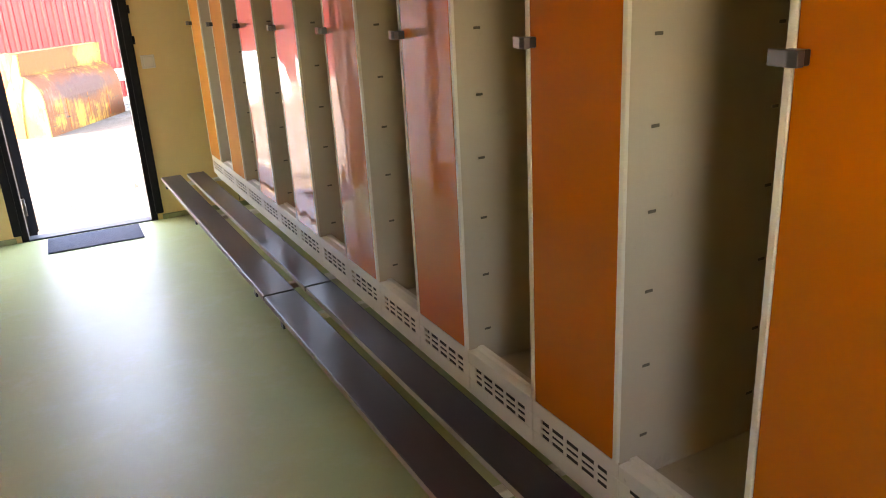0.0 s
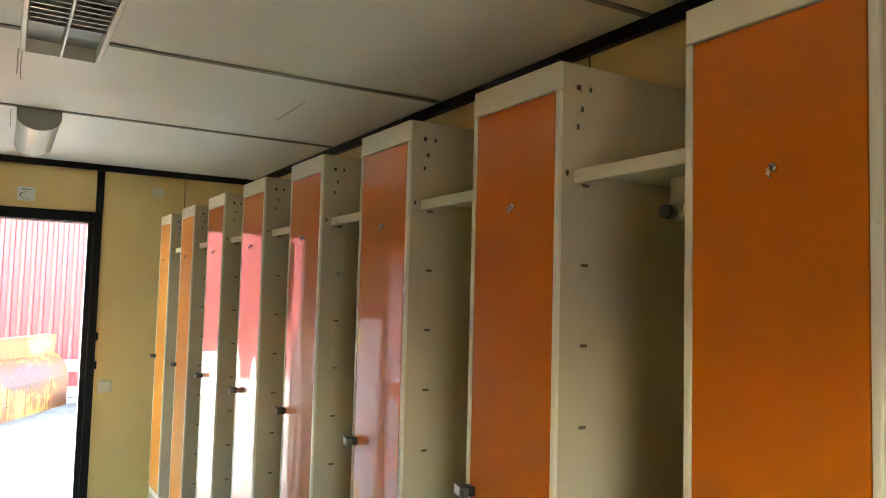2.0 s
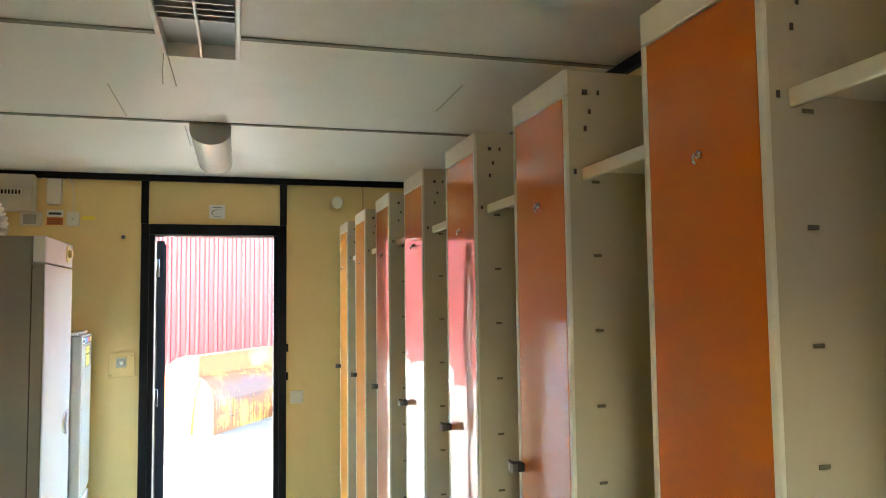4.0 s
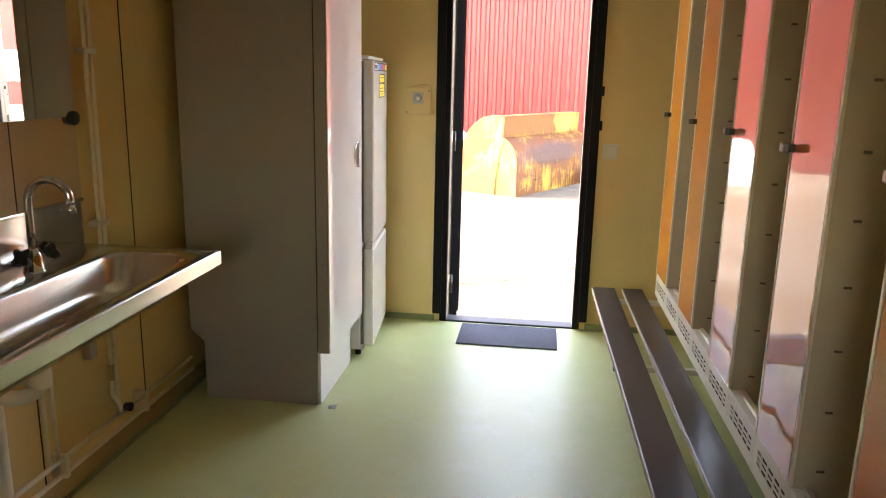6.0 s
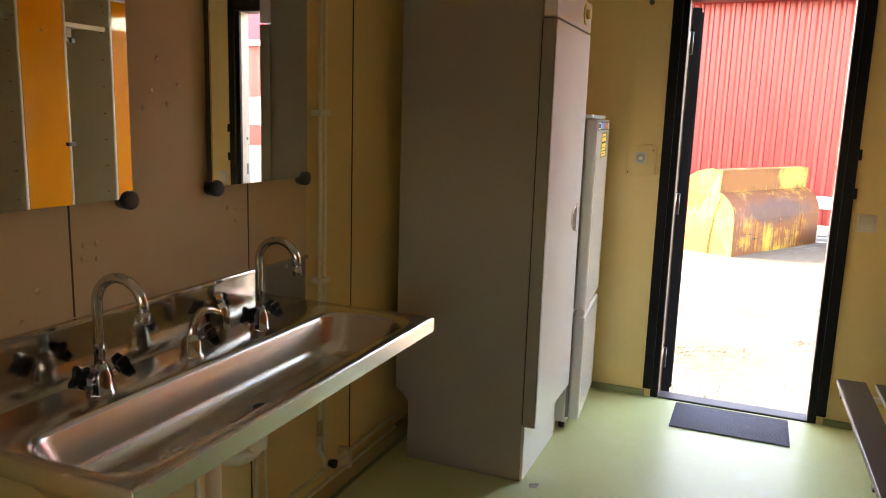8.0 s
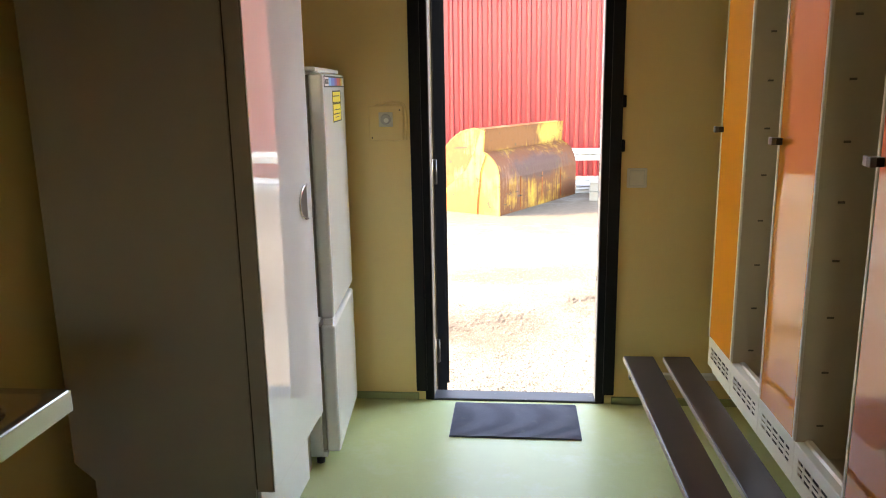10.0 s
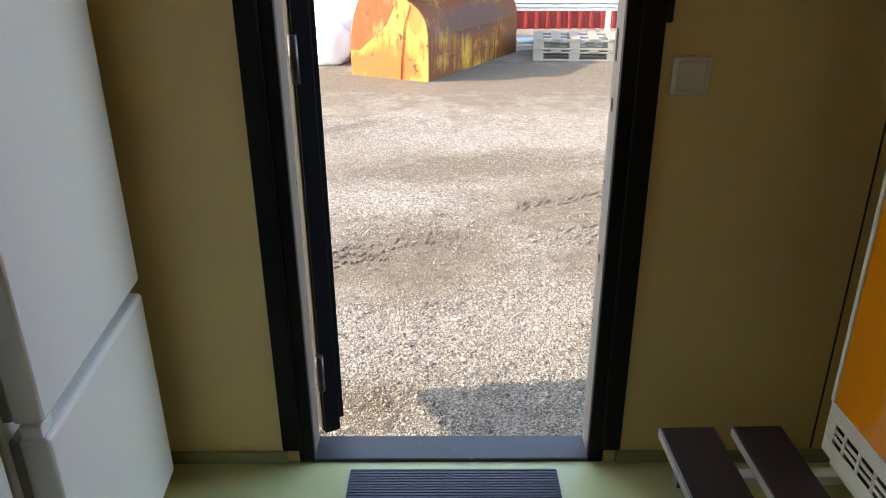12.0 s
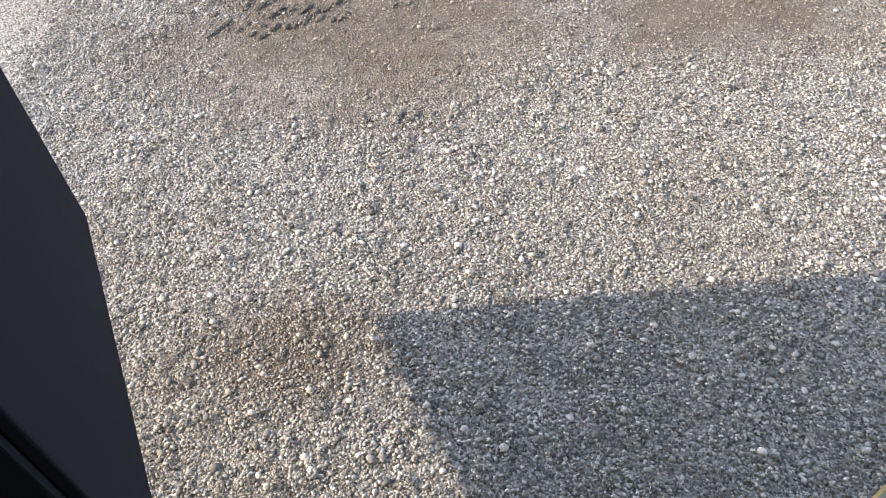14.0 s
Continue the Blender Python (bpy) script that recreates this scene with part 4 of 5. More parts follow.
def wall_mirror(y0, y1, z0, z1):
    ob = thing("wall_mirror", (XL + 0.005, (y0 + y1) / 2, z0), "frameless wall mirror with dark round clips over the trough", "mirror", "wall mirrors")
    h = (y1 - y0) / 2
    part("glass", box(bmesh.new(), 0.020, 0.025, -h, h, 0.0, z1 - z0, 0.0008, 1), M_MIRROR, ob, "clear mirror glass")
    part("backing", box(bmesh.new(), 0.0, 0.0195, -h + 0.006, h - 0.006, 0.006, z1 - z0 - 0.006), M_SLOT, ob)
    for y in (-h + 0.012, h - 0.012):
        for z in (-0.004, z1 - z0 + 0.004):
            part("mirror_clip", sweep(bmesh.new(), [(0.0, y, z), (0.030, y, z), (0.036, y, z), (0.038, y, z)], [0.021, 0.023, 0.020, 0.012], 18), M_PLASTIC, ob, "dark round mirror clip", True)
    return ob


wall_mirror(-2.325, -1.865, 1.233, 1.833)
wall_mirror(-3.07, -2.61, 1.228, 1.828)
bm = bmesh.new()
for y, z in ((-2.70, 1.13), (-2.735, 1.13), (-2.70, 1.095), (-2.74, 1.10), (-2.20, 1.16), (-2.235, 1.165), (-2.20, 1.125), (-2.51, 1.48), (-2.46, 1.45), (-2.54, 1.44), (-2.49, 1.56), (-2.86, 1.05), (-2.90, 0.99), (-2.99, 1.14), (-2.42, 1.50)):
    sweep(bm, [(XL + 0.004, y, z), (XL + 0.0065, y, z), (XL + 0.0075, y, z)], [0.007, 0.005, 0.002], 10)
tagged(part("painted_screw_heads", bm, M_TAUPE), "painted over screw heads on the taupe board", "screws", "", "stuff")

# ---- fittings on the door wall ----
pl = thing("timer_plate", (-0.541, 0.0, 1.248), "yellow-beige mounting plate with a small dial", "switch")
part("plate", box(bmesh.new(), -0.074, 0.074, -0.014, -0.0005, -0.073, 0.073, 0.004), M_WALL, pl)
part("timer", box(bmesh.new(), -0.030, 0.030, -0.020, -0.014, -0.014, 0.046, 0.003), M_BOX, pl)
part("dial", sweep(bmesh.new(), [(0, -0.020, 0.016), (0, -0.028, 0.016)], [0.023, 0.020], 22), M_LAMPEND, pl)
part("dial_pointer", sweep(bmesh.new(), [(0.004, -0.028, 0.013), (0.004, -0.034, 0.013)], 0.010, 14), M_PAPER, pl)
for x, z in ((-0.06, -0.06), (0.06, 0.055)):
    part("screw", sweep(bmesh.new(), [(x, -0.014, z), (x, -0.0155, z)], 0.0035, 8), M_SLOT, pl)
part("surface_cable", sweep(bmesh.new(), bend([(-0.05, -0.006, 0.072), (0.02, -0.006, 0.086), (0.07, -0.006, 0.080), (0.085, -0.006, 0.04), (0.084, -0.006, -0.07)], 6), 0.005, 8), M_WALL, pl)

sw = thing("light_switch", (0.507, 0.0, 1.010), "square cream rocker light switch", "switch")
part("plate", box(bmesh.new(), -0.041, 0.041, -0.010, -0.0005, -0.041, 0.041, 0.005, 3), M_SWITCH, sw)
part("rocker_gap", box(bmesh.new(), -0.031, 0.031, -0.0108, -0.0100, -0.033, 0.033), M_BOX, sw)
part("rocker", box(bmesh.new(), -0.028, 0.028, -0.015, -0.0108, -0.030, 0.030, 0.003), M_SWITCH, sw)

sg = thing("paper_sign", (0.008, -0.0005, 2.196), "small white paper notice with a dark swoosh", "sign")
part("sheet", box(bmesh.new(), -0.049, 0.049, -0.0015, 0.0, -0.043, 0.043), M_PAPER, sg)
part("print_line", box(bmesh.new(), -0.03, 0.03, -0.0022, -0.0015, 0.024, 0.031), M_GASKET, sg)
part("print_line", box(bmesh.new(), -0.02, 0.02, -0.0022, -0.0015, -0.034, -0.030), M_GASKET, sg)
part("swoosh", sweep(bmesh.new(), [(0.030 - 0.062 * math.sin(a), -0.002, -0.008 + 0.024 * math.cos(a)) for a in [0.1 * k for k in range(4, 24)]], [0.0006 + 0.0022 * math.sin(math.pi * k / 19) for k in range(20)], 6), M_INK, sg)

vt = thing("air_valve", (0.768, 0.0, 2.271), "round cream ventilation valve on the wall", "vent")
part("rim", sweep(bmesh.new(), [(0, -0.0005, 0), (0, -0.008, 0), (0, -0.014, 0)], [0.040, 0.040, 0.040], 32), M_SWITCH, vt, "", True)
part("disc", sweep(bmesh.new(), [(0, -0.014, 0), (0, -0.024, 0), (0, -0.028, 0)], [0.042, 0.040, 0.030], 32), M_SWITCH, vt, "", True)

fb = thing("fuse_box", (-1.165, 0.0, 2.286), "light grey fuse box with a dark breaker window", "fuse box")
part("case", box(bmesh.new(), -0.137, 0.137, -0.085, -0.0005, -0.113, 0.103, 0.006), M_BOX, fb)
part("cover", box(bmesh.new(), -0.13, 0.13, -0.100, -0.085, -0.105, 0.025, 0.004), M_BOX, fb)
part("window_rim", box(bmesh.new(), -0.078, 0.088, -0.104, -0.100, -0.030, 0.018, 0.002), M_BOX, fb)
part("breaker_window", box(bmesh.new(), -0.070, 0.080, -0.1055, -0.104, -0.024, 0.010), M_SWITCH, fb)
for i in range(8):
    part("breaker", box(bmesh.new(), -0.064 + i * 0.018, -0.053 + i * 0.018, -0.1085, -0.1055, -0.020, 0.006), M_PLASTIC, fb)
bxs = thing("thermostat_box", (-0.928, 0.0, 2.299), "narrow white thermostat box with thin cables", "switch box")
part("case", box(bmesh.new(), -0.040, 0.040, -0.045, -0.0005, -0.082, 0.075, 0.005), M_SWITCH, bxs)
part("cable", sweep(bmesh.new(), bend([(-0.10, -0.02, 0.060), (-0.05, -0.02, 0.085), (0.04, -0.02, 0.088), (0.085, -0.012, 0.07), (0.102, -0.008, 0.0), (0.102, -0.008, -0.12)], 5), 0.004, 8), M_SWITCH, bxs)
jb = thing("junction_box", (-0.826, 0.0, 2.134), "small square cream junction box", "switch box")
part("case", box(bmesh.new(), -0.034, 0.034, -0.030, -0.0005, -0.042, 0.042, 0.004), M_SWITCH, jb)
part("knob", sweep(bmesh.new(), [(0, -0.030, 0), (0, -0.033, 0)], 0.005, 10), M_GASKET, jb)
jb2 = thing("junction_box", (-1.05, 0.0, 2.135), "cream junction box under the fuse box", "switch box")
part("case", box(bmesh.new(), -0.055, 0.055, -0.06, -0.0005, -0.045, 0.034, 0.006), M_SWITCH, jb2)
part("lid", box(bmesh.new(), -0.035, 0.035, -0.066, -0.06, -0.04, 0.018, 0.003), M_GASKET, jb2)
lb = thing("warning_labels", (-0.928, -0.0005, 2.143), "white and orange-red printed labels on the wall", "label")
part("white_label", box(bmesh.new(), -0.045, 0.045, -0.0015, 0.0, 0.005, 0.046), M_PAPER, lb)
part("print_line", box(bmesh.new(), -0.035, 0.035, -0.0022, -0.0015, 0.017, 0.030), M_INK, lb)
part("red_label", box(bmesh.new(), -0.045, 0.045, -0.0015, 0.0, -0.046, 0.0), M_REDLABEL, lb)
for z in (-0.014, -0.026, -0.037):
    part("print_line", box(bmesh.new(), -0.036, 0.036, -0.0022, -0.0015, z, z + 0.004), M_SLOT, lb)
tp = tagged(slab("yellow_tape", -0.778, -0.704, -0.0018, -0.0005, 2.133, 2.153, M_YELLOW), "short strip of yellow tape on the wall", "tape")
tagged(part("wall_stud", sweep(bmesh.new(), [(-0.544, -0.0005, 2.028), (-0.544, -0.008, 2.028), (-0.544, -0.011, 2.028)], [0.013, 0.012, 0.006], 14), M_LATCH), "small grey metal stud on the wall", "stud")

# ---- ceiling lamps, both switched off ----
l1 = thing("ceiling_lamp", (0.014, -1.055, ZC), "unlit ceiling lamp with a curved opal cover", "ceiling lamp")
prof = [(-0.088, -0.001), (-0.088, -0.030)] + [(-0.088 * math.cos(a), -0.030 - 0.062 * math.sin(a)) for a in [math.pi * k / 14 for k in range(1, 14)]] + [(0.088, -0.030), (0.088, -0.001)]
part("cover", extrude_outline(bmesh.new(), prof, "y", -0.388, 0.388), M_LENS, l1, "ribbed opal cover")
for y in (-0.400, 0.388):
    part("end_cap", extrude_outline(bmesh.new(), [(u * 1.02, v * 1.02 if v < -0.01 else v) for u, v in prof], "y", y, y + 0.012), M_LAMPEND, l1, "grey end cap")
l2 = thing("louvre_lamp", (0.03, -3.25, ZC), "unlit fluorescent ceiling lamp with grey metal louvres", "ceiling lamp")
part("housing", box(bmesh.new(), -0.100, 0.100, -0.62, 0.62, -0.030, -0.001, 0.003), M_LAMPEND, l2)
for x0, x1 in ((-0.114, -0.098), (0.098, 0.114)):
    part("side_rim", box(bmesh.new(), x0, x1, -0.63, 0.63, -0.072, -0.001, 0.004), M_LAMPRIM, l2, "white side rim")
part("centre_rib", box(bmesh.new(), -0.003, 0.003, -0.62, 0.62, -0.070, -0.030), M_LAMPRIM, l2)
for y in (-0.63, 0.624):
    part("end_plate", box(bmesh.new(), -0.098, 0.098, y, y + 0.006, -0.071, -0.001), M_LAMPRIM, l2)
part("pull_cord", sweep(bmesh.new(), [(-0.106, 0.60, -0.071), (-0.108, 0.60, -0.12), (-0.106, 0.60, -0.165)], 0.0015, 6), M_BENCHEDGE, l2, "thin pull cord")
for i in range(24):
    y = -0.60 + i * 0.040
    for x0, x1 in ((-0.097, -0.004), (0.004, 0.097)):
        bm = extrude_outline(bmesh.new(), [(y - 0.002, -0.068), (y + 0.002, -0.068), (y + 0.016, -0.032), (y + 0.010, -0.032)], "x", x0, x1)
        part("slat", bm, M_LOUVRE, l2)

# ---- yard ----
bm = bmesh.new()
R = 400.0
box(bm, -R, R, -R, R, GZ - 0.5, GZ)
tagged(part("ground", bm, M_GROUND), "pale grey gravel yard with muddy tyre tracks and painted shade round the bucket", "ground", "", "structure")
setting("foundation", XL - 0.05, XR + 0.05, YB, 0.10, GZ, -0.12, M_GASKET, "dark gap under the cabin floor", category="foundation")
setting("roof", XL - 0.15, XR + 0.15, YB - 0.15, 0.20, ZC + 0.12, ZC + 0.26, M_JAMB, "flat cabin roof edge")

# barn with ribbed cladding
barn = thing("red_barn", (0, 12.0, GZ), "red barn clad in ribbed sheet steel", "barn")
bm = bmesh.new()
x, prof = -9.0, []
while x < 6.5:
    prof += [(x, 0.0), (x + 0.065, 0.0), (x + 0.108, -0.045), (x + 0.155, -0.045), (x + 0.175, 0.0)]
    x += 0.19
lo = [bm.verts.new((u, v, 0.0)) for u, v in prof]
hi = [bm.verts.new((u, v, 4.2)) for u, v in prof]
for i in range(len(prof) - 1):
    bm.faces.new((lo[i], lo[i + 1], hi[i + 1], hi[i]))
part("cladding", bm, M_BARN, barn)
part("wall_core", box(bmesh.new(), -9.0, 6.5, 0.02, 9.0, 0.0, 4.2), M_BARN, barn)
part("roof", extrude_outline(bmesh.new(), [(-0.5, 4.15), (4.5, 6.0), (9.5, 4.15)], "x", -9.4, 6.9), M_BARN, barn)

house = thing("red_house", (22.4, 28.7, GZ), "distant red house with white window and eaves", "house", turn=-37.5)
part("wall", box(bmesh.new(), -9, 9, 0, 8, 0.0, 5.2), M_BARN, house)
part("eave", box(bmesh.new(), -9.3, 9.3, -0.5, -0.35, 5.1, 5.35), M_WHITEPAINT, house)
part("roof", extrude_outline(bmesh.new(), [(-0.5, 5.3), (4.0, 8.2), (8.5, 5.3)], "x", -9.3, 9.3), M_BARN, house)
for x0 in (-4.6, -0.9, 2.8):
    w = part("window", box(bmesh.new(), x0, x0 + 1.9, -0.05, -0.01, 1.1, 2.5), M_WHITEPAINT, house, "white framed window")
    for i in range(3):
        for j in range(2):
            part("pane", box(bmesh.new(), x0 + 0.1 + i * 0.58, x0 + 0.62 + i * 0.58, -0.06, -0.045, 1.2 + j * 0.62, 1.74 + j * 0.62), M_WINDOW, w)

# loader bucket lying on its lip
ang = math.degrees(math.atan2(9.467 - 7.235, 1.005 + 0.231))
bk = thing("loader_bucket", (-0.23, 7.235, GZ), "large yellow loader bucket streaked with rust", "loader bucket", turn=ang)
LB = 2.52
belly = [(v.x, v.y) for v in bend([(0.0, 0.50, 0), (0.03, 0.66, 0), (0.10, 0.78, 0), (0.20, 0.86, 0), (0.26, 0.885, 0)], 3)]
back = [(v.x, v.y) for v in bend([(0.40, 1.215, 0), (0.62, 1.16, 0), (0.82, 1.02, 0), (0.97, 0.80, 0), (1.06, 0.50, 0), (1.08, 0.30, 0)], 3)]
outer = [(0.0, 0.0)] + belly + [(0.235, 1.20)] + back + [(1.08, 0.0)]
part("shell", extrude_outline(bmesh.new(), outer, "x", 0.03, LB - 0.03), M_BUCKET, bk, "yellow paint streaked and flaked with rust")
for x0, mt in ((0.0, M_BUCKETEND), (LB - 0.03, M_BUCKET)):
    e = part("end_plate", extrude_outline(bmesh.new(), [(u * 1.004, v * 1.006) for u, v in outer[:len(belly) + 1]] + [(0.245, 1.17)] + [(u * 1.004, v * 1.006) for u, v in outer[len(belly) + 2:]], "x", x0, x0 + 0.03), mt, bk, "scraped end plate")
rim = [(0.300, 1.20)] + back + [(0.95, 0.30), (0.55, 0.62), (0.40, 0.90)]
part("side_patch", extrude_outline(bmesh.new(), rim, "x", -0.003, -0.0005), M_RUST, bk, "orange rusty wear plate")
part("weld_rib", sweep(bmesh.new(), [(-0.012, 0.36, 0.0), (-0.012, 0.34, 0.35), (-0.012, 0.30, 0.60), (-0.012, 0.22, 0.86)], 0.007, 6), M_RUST, bk)
for u in (0.62, 1.30, 1.95):
    part("weld_rib", box(bmesh.new(), u - 0.006, u + 0.006, -0.008, 0.0, 0.05, 0.50, 0.002), M_RUST, bk)
part("lip_edge", box(bmesh.new(), 0.0, LB, 0.228, 0.245, 1.192, 1.208, 0.003), M_BUCKET, bk)


def guard_rail(at, turn, length, label):
    ob = thing("guard_rail", at, label, "guard rail", "guard rails", turn)
    pr = [(0.0, -0.11), (0.02, -0.095), (0.02, -0.065), (-0.05, -0.04), (-0.05, -0.015), (0.02, 0.0), (-0.05, 0.015), (-0.05, 0.04), (0.02, 0.065), (0.02, 0.095), (0.0, 0.11)]
    bm = bmesh.new()
    a = [bm.verts.new((0, u, v)) for u, v in pr] + [bm.verts.new((0, u + 0.006, v)) for u, v in pr[::-1]]
    b = [bm.verts.new((length, v.co.y, v.co.z)) for v in a]
    k = len(a)
    for i in range(k):
        bm.faces.new((a[i], a[(i + 1) % k], b[(i + 1) % k], b[i]))
    part("beam", bm, M_RAIL, ob)
    return ob


g1 = guard_rail((0.3, 10.6, GZ + 0.56), -4.0, 4.2, "galvanised steel guard rail beam on posts by the barn")
for x in (0.4, 2.2, 4.0):
    part("post", box(bmesh.new(), x - 0.04, x + 0.04, 0.01, 0.09, -0.56, 0.10, 0.004), M_RAIL, g1)
g2 = guard_rail((1.0, 9.5, GZ + 0.112), 14.0, 4.0, "galvanised guard rail beam lying on the gravel")

pal = thing("pallet_stack", (1.15, 8.66, GZ), "two weathered grey wooden pallets stacked on gravel", "pallet", turn=-6)
for j in range(2):
    z = j * 0.148
    for y in (0.02, 0.36, 0.70):
        for x in (0.0, 0.48, 0.98):
            part("block", box(bmesh.new(), x, x + 0.14, y, y + 0.09, z + 0.022, z + 0.100, 0.003), M_PALLET, pal)
        part("runner", box(bmesh.new(), 0.0, 1.12, y, y + 0.09, z + 0.0, z + 0.022, 0.002), M_PALLET, pal)
    for x in (0.0, 0.24, 0.49, 0.74, 0.99):
        part("deck_board", box(bmesh.new(), x, x + 0.13, 0.0, 0.80, z + 0.122, z + 0.144, 0.002), M_PALLET, pal)
    for y in (0.02, 0.36, 0.70):
        part("cross_board", box(bmesh.new(), 0.0, 1.12, y, y + 0.09, z + 0.100, z + 0.122, 0.002), M_PALLET, pal)


def sack(at, size, seed):
    bm = bmesh.new()
    bmesh.ops.create_icosphere(bm, subdivisions=4, radius=1.0)
    for v in bm.verts:
        d = noise.noise(v.co * 1.7 + Vector((seed, 0, 0))) * 0.18 + noise.noise(v.co * 5 + Vector((seed, 3, 0))) * 0.05
        v.co = v.co * (1 + d)
        v.co = Vector((v.co.x * size[0], v.co.y * size[1], max(v.co.z, -0.55) * size[2]))
    low = min(v.co.z for v in bm.verts)
    ob = part("bulk_bag", bm, M_SACK, None, "", True)
    ob.location = (at[0], at[1], at[2] - low)
    return tagged(ob, "slumped white bulk bag of material on the gravel", "bag", "bulk bags")


sack((-1.49, 9.35, GZ), (0.55, 0.50, 0.60), 1.0)
sack((-2.25, 9.9, GZ), (0.6, 0.6, 0.5), 4.0)
sack((-1.60, 8.65, GZ), (0.32, 0.30, 0.42), 8.0)
post = thing("ribbed_post", (-1.49, 9.5, GZ + 0.72), "white ribbed plastic post standing in a bulk bag", "post")
part("core", box(bmesh.new(), -0.10, 0.10, -0.08, 0.08, -0.4, 0.66, 0.01), M_RAIL, post)
for i in range(11):
    part("rib", box(bmesh.new(), -0.165, 0.165, -0.09, 0.09, 0.02 + i * 0.06, 0.042 + i * 0.06, 0.005), M_WHITEPAINT, post)

# loose gravel in front of the doorstep
rng = np.random.default_rng(5)


def stones(name, count, x0, x1, y0, y1, smin, smax, label, power=2.2, simple=False):
    phi = (1 + 5 ** 0.5) / 2
    octa = np.array([(1, 0, 0), (-1, 0, 0), (0, 1, 0), (0, -1, 0), (0, 0, 1), (0, 0, -1)], float)
    oct_tri = np.array([(0, 2, 4), (2, 1, 4), (1, 3, 4), (3, 0, 4), (2, 0, 5), (1, 2, 5), (3, 1, 5), (0, 3, 5)])
    ico = np.array([(-1, phi, 0), (1, phi, 0), (-1, -phi, 0), (1, -phi, 0), (0, -1, phi), (0, 1, phi), (0, -1, -phi), (0, 1, -phi), (phi, 0, -1), (phi, 0, 1), (-phi, 0, -1), (-phi, 0, 1)]) / 1.9
    tri = np.array([(0, 11, 5), (0, 5, 1), (0, 1, 7), (0, 7, 10), (0, 10, 11), (1, 5, 9), (5, 11, 4), (11, 10, 2), (10, 7, 6), (7, 1, 8), (3, 9, 4), (3, 4, 2), (3, 2, 6), (3, 6, 8), (3, 8, 9), (4, 9, 5), (2, 4, 11), (6, 2, 10), (8, 6, 7), (9, 8, 1)])
    if simple:
        ico, tri = octa, oct_tri
    px, py = x0 + (x1 - x0) * rng.random(count), y0 + (y1 - y0) * rng.random(count)
    for cx, cy, rx, ry, rz in ((-0.27, 2.12, 0.66, 0.44, 0.45), (0.95, 2.95, 0.8, 0.55, 0.35), (1.0, 2.2, 0.6, 0.28, 0.2)):
        u, w = (px - cx) * math.cos(rz) + (py - cy) * math.sin(rz), (py - cy) * math.cos(rz) - (px - cx) * math.sin(rz)
        inside = np.hypot(u / rx, w / ry) + 0.5 * (rng.random(count) - 0.5)
        keep = (inside > 1) | (rng.random(count) < 0.30)
        px, py = px[keep], py[keep]
        count = len(px)
    k = len(ico)
    size = smin + (smax - smin) * rng.random(count) ** power
    turn = rng.random(count) * 2 * np.pi
    shape = np.stack([0.75 + 0.5 * rng.random(count), 0.6 + 0.35 * rng.random(count), 0.40 + 0.3 * rng.random(count)], 1)
    v = ico[None] * (1 + 0.30 * (rng.random((count, k, 1)) - 0.5)) * shape[:, None] * size[:, None, None]
    tilt = (rng.random(count) - 0.5) * 0.7
    y, z = v[..., 1] * np.cos(tilt)[:, None] - v[..., 2] * np.sin(tilt)[:, None], v[..., 1] * np.sin(tilt)[:, None] + v[..., 2] * np.cos(tilt)[:, None]
    v = np.stack([v[..., 0], y, z], 2)
    c, s = np.cos(turn)[:, None], np.sin(turn)[:, None]
    lumps = np.zeros(count)
    for wavelength, angle, phase in ((0.05, 0.3, 1.0), (0.07, 1.5, 2.2), (0.09, 2.4, 0.4), (0.13, 0.9, 3.1), (0.17, 2.0, 5.0), (0.23, 0.1, 1.7), (0.061, 2.9, 4.1)):
        lumps += np.sin((px * math.cos(angle) + py * math.sin(angle)) * 2 * math.pi / wavelength + phase + 1.3 * np.sin(px * 9 + py * 7 + phase))
    lumps = np.maximum(lumps, 0) * 0.0032
    w = np.stack([v[..., 0] * c - v[..., 1] * s + px[:, None], v[..., 0] * s + v[..., 1] * c + py[:, None], v[..., 2] + GZ + (size * 0.28 + lumps)[:, None]], 2).reshape(-1, 3)
    f = (tri[None] + (np.arange(count) * k)[:, None, None]).reshape(-1, 3)
    me = bpy.data.meshes.new(name)
    me.vertices.add(len(w))
    me.vertices.foreach_set("co", w.ravel())
    me.loops.add(len(f) * 3)
    me.loops.foreach_set("vertex_index", f.ravel().astype(np.int32))
    me.polygons.add(len(f))
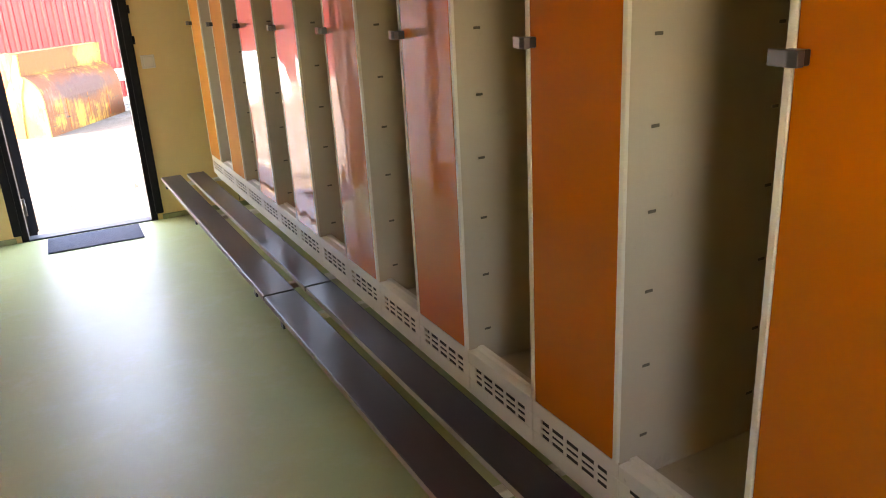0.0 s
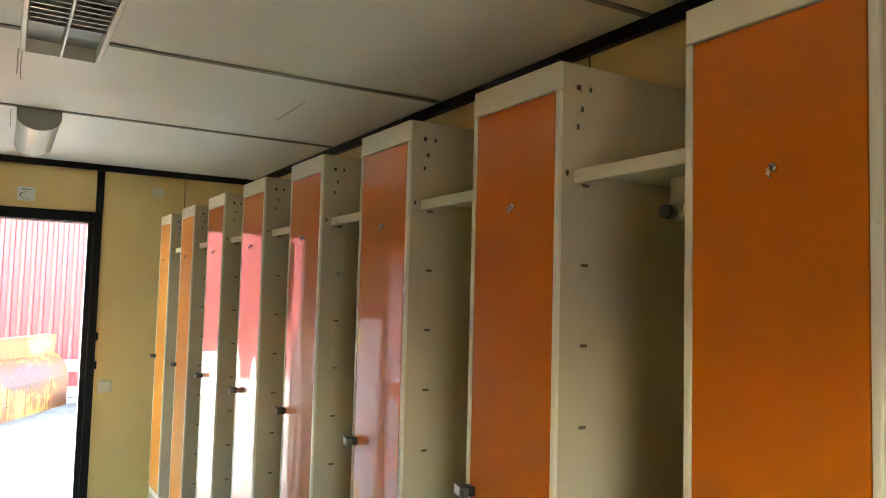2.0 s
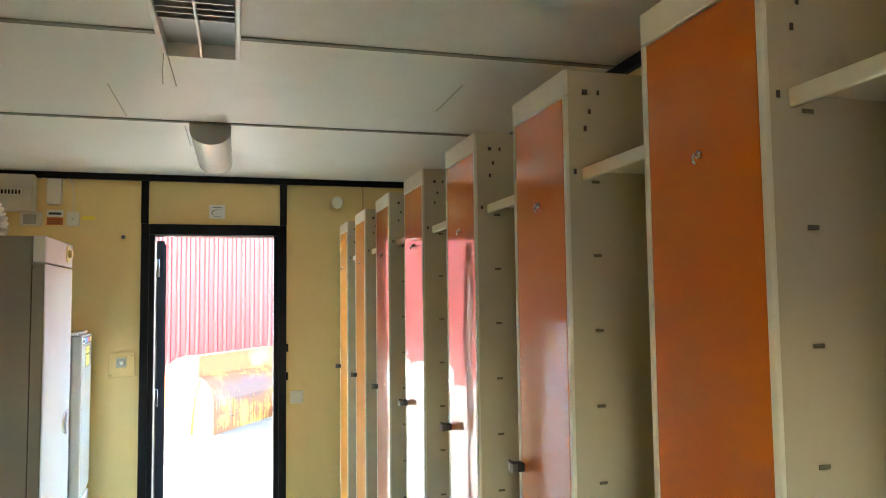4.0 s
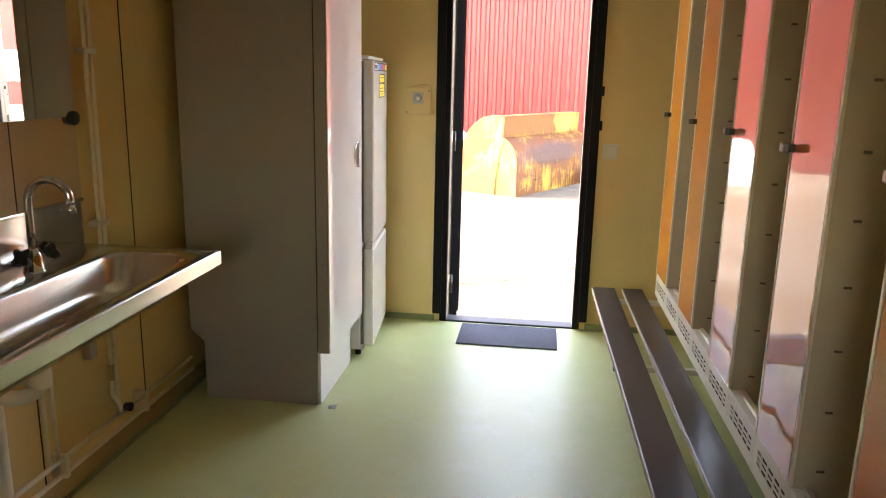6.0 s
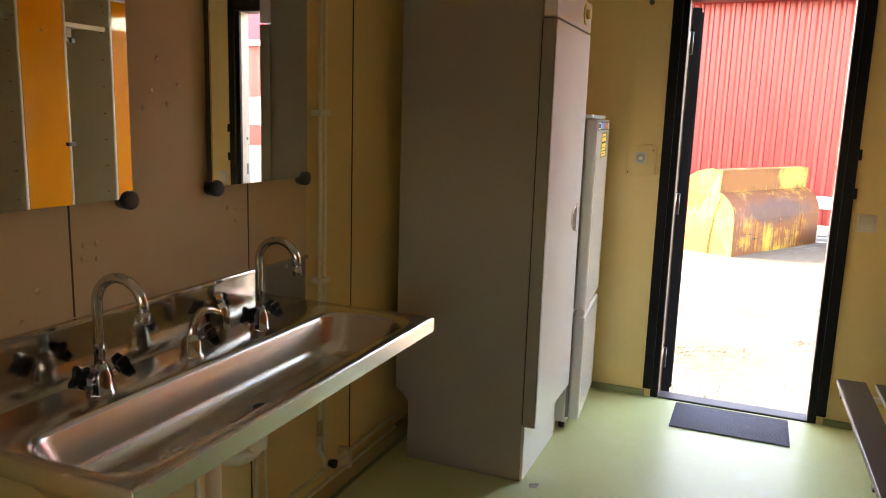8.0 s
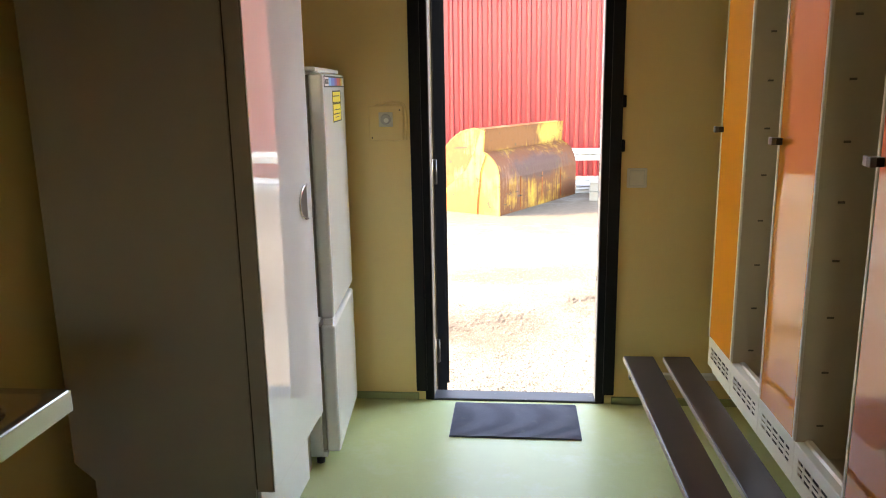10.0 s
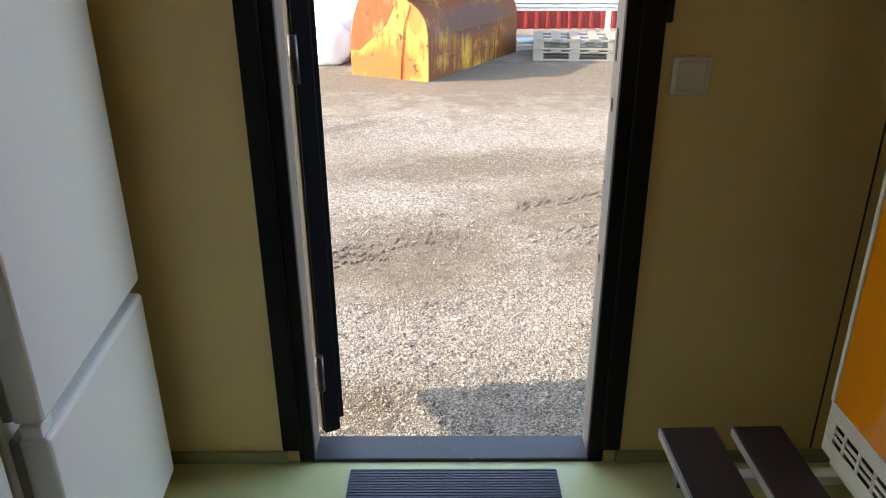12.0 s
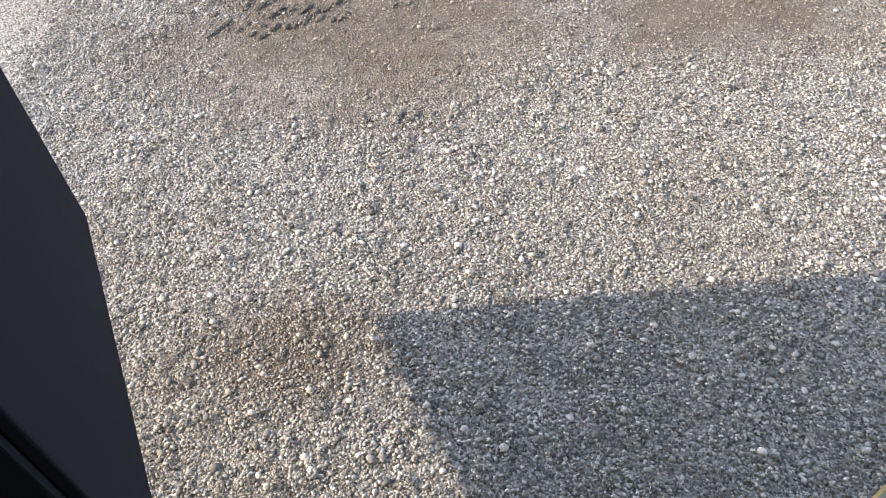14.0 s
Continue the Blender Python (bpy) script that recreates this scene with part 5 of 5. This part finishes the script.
    me.polygons.foreach_set("loop_start", np.arange(0, len(f) * 3, 3, dtype=np.int32))
    me.update(calc_edges=True)
    me.materials.append(M_STONE)
    return tagged(new(name, me), label, "gravel", "", "stuff")


stones("gravel", 230000, -1.4, 1.7, 0.12, 2.9, 0.0019, 0.0064, "loose pale grey gravel in front of the doorstep", 1.7, True)
stones("coarse_gravel", 8000, -1.5, 1.7, 0.15, 3.2, 0.0045, 0.0120, "scattered larger pebbles on the gravel", 3.0)
stones("far_gravel", 60000, -2.3, 2.8, 2.9, 5.6, 0.0035, 0.009, "loose gravel further out in the yard", 1.8, True)

# tyre tread pressed into the damp patches: rows of small clods
bm = bmesh.new()
trng = random.Random(8)
for cx, cy, rz, length in ((-0.38, 2.40, 0.42, 1.05), (-0.35, 2.31, 0.42, 1.0), (-0.33, 2.22, 0.42, 0.9), (0.95, 2.66, 0.30, 1.1), (0.97, 2.57, 0.30, 1.0), (1.0, 2.48, 0.30, 0.9), (0.95, 3.25, 0.35, 1.1), (0.9, 3.15, 0.35, 1.0), (0.2, 1.75, 0.40, 0.7)):
    for i in range(int(length / 0.040)):
        if trng.random() < 0.30:
            continue
        u, w = (i + 0.5) * 0.040 - length / 2 + trng.uniform(-0.008, 0.008), trng.uniform(-0.035, 0.035)
        x, y = cx + u * math.cos(rz) - w * math.sin(rz), cy + u * math.sin(rz) + w * math.cos(rz)
        m = Matrix.Translation((x, y, GZ + 0.004)) @ Matrix.Rotation(rz + trng.uniform(0.5, 1.0), 4, "Z") @ Matrix.Diagonal((trng.uniform(0.014, 0.040), trng.uniform(0.007, 0.013), trng.uniform(0.005, 0.010), 1))
        r = bmesh.ops.create_icosphere(bm, subdivisions=2, radius=1.0, matrix=m)
        for v in r["verts"]:
            v.co += Vector((trng.uniform(-1, 1), trng.uniform(-1, 1), trng.uniform(-1, 1))) * 0.0022
me = bpy.data.meshes.new("tread_clods")
bm.to_mesh(me)
bm.free()
me.materials.append(M_GROUND)
tagged(new("tread_clods", me), "rows of damp brown clods left by tyre treads", "mud", "", "stuff")
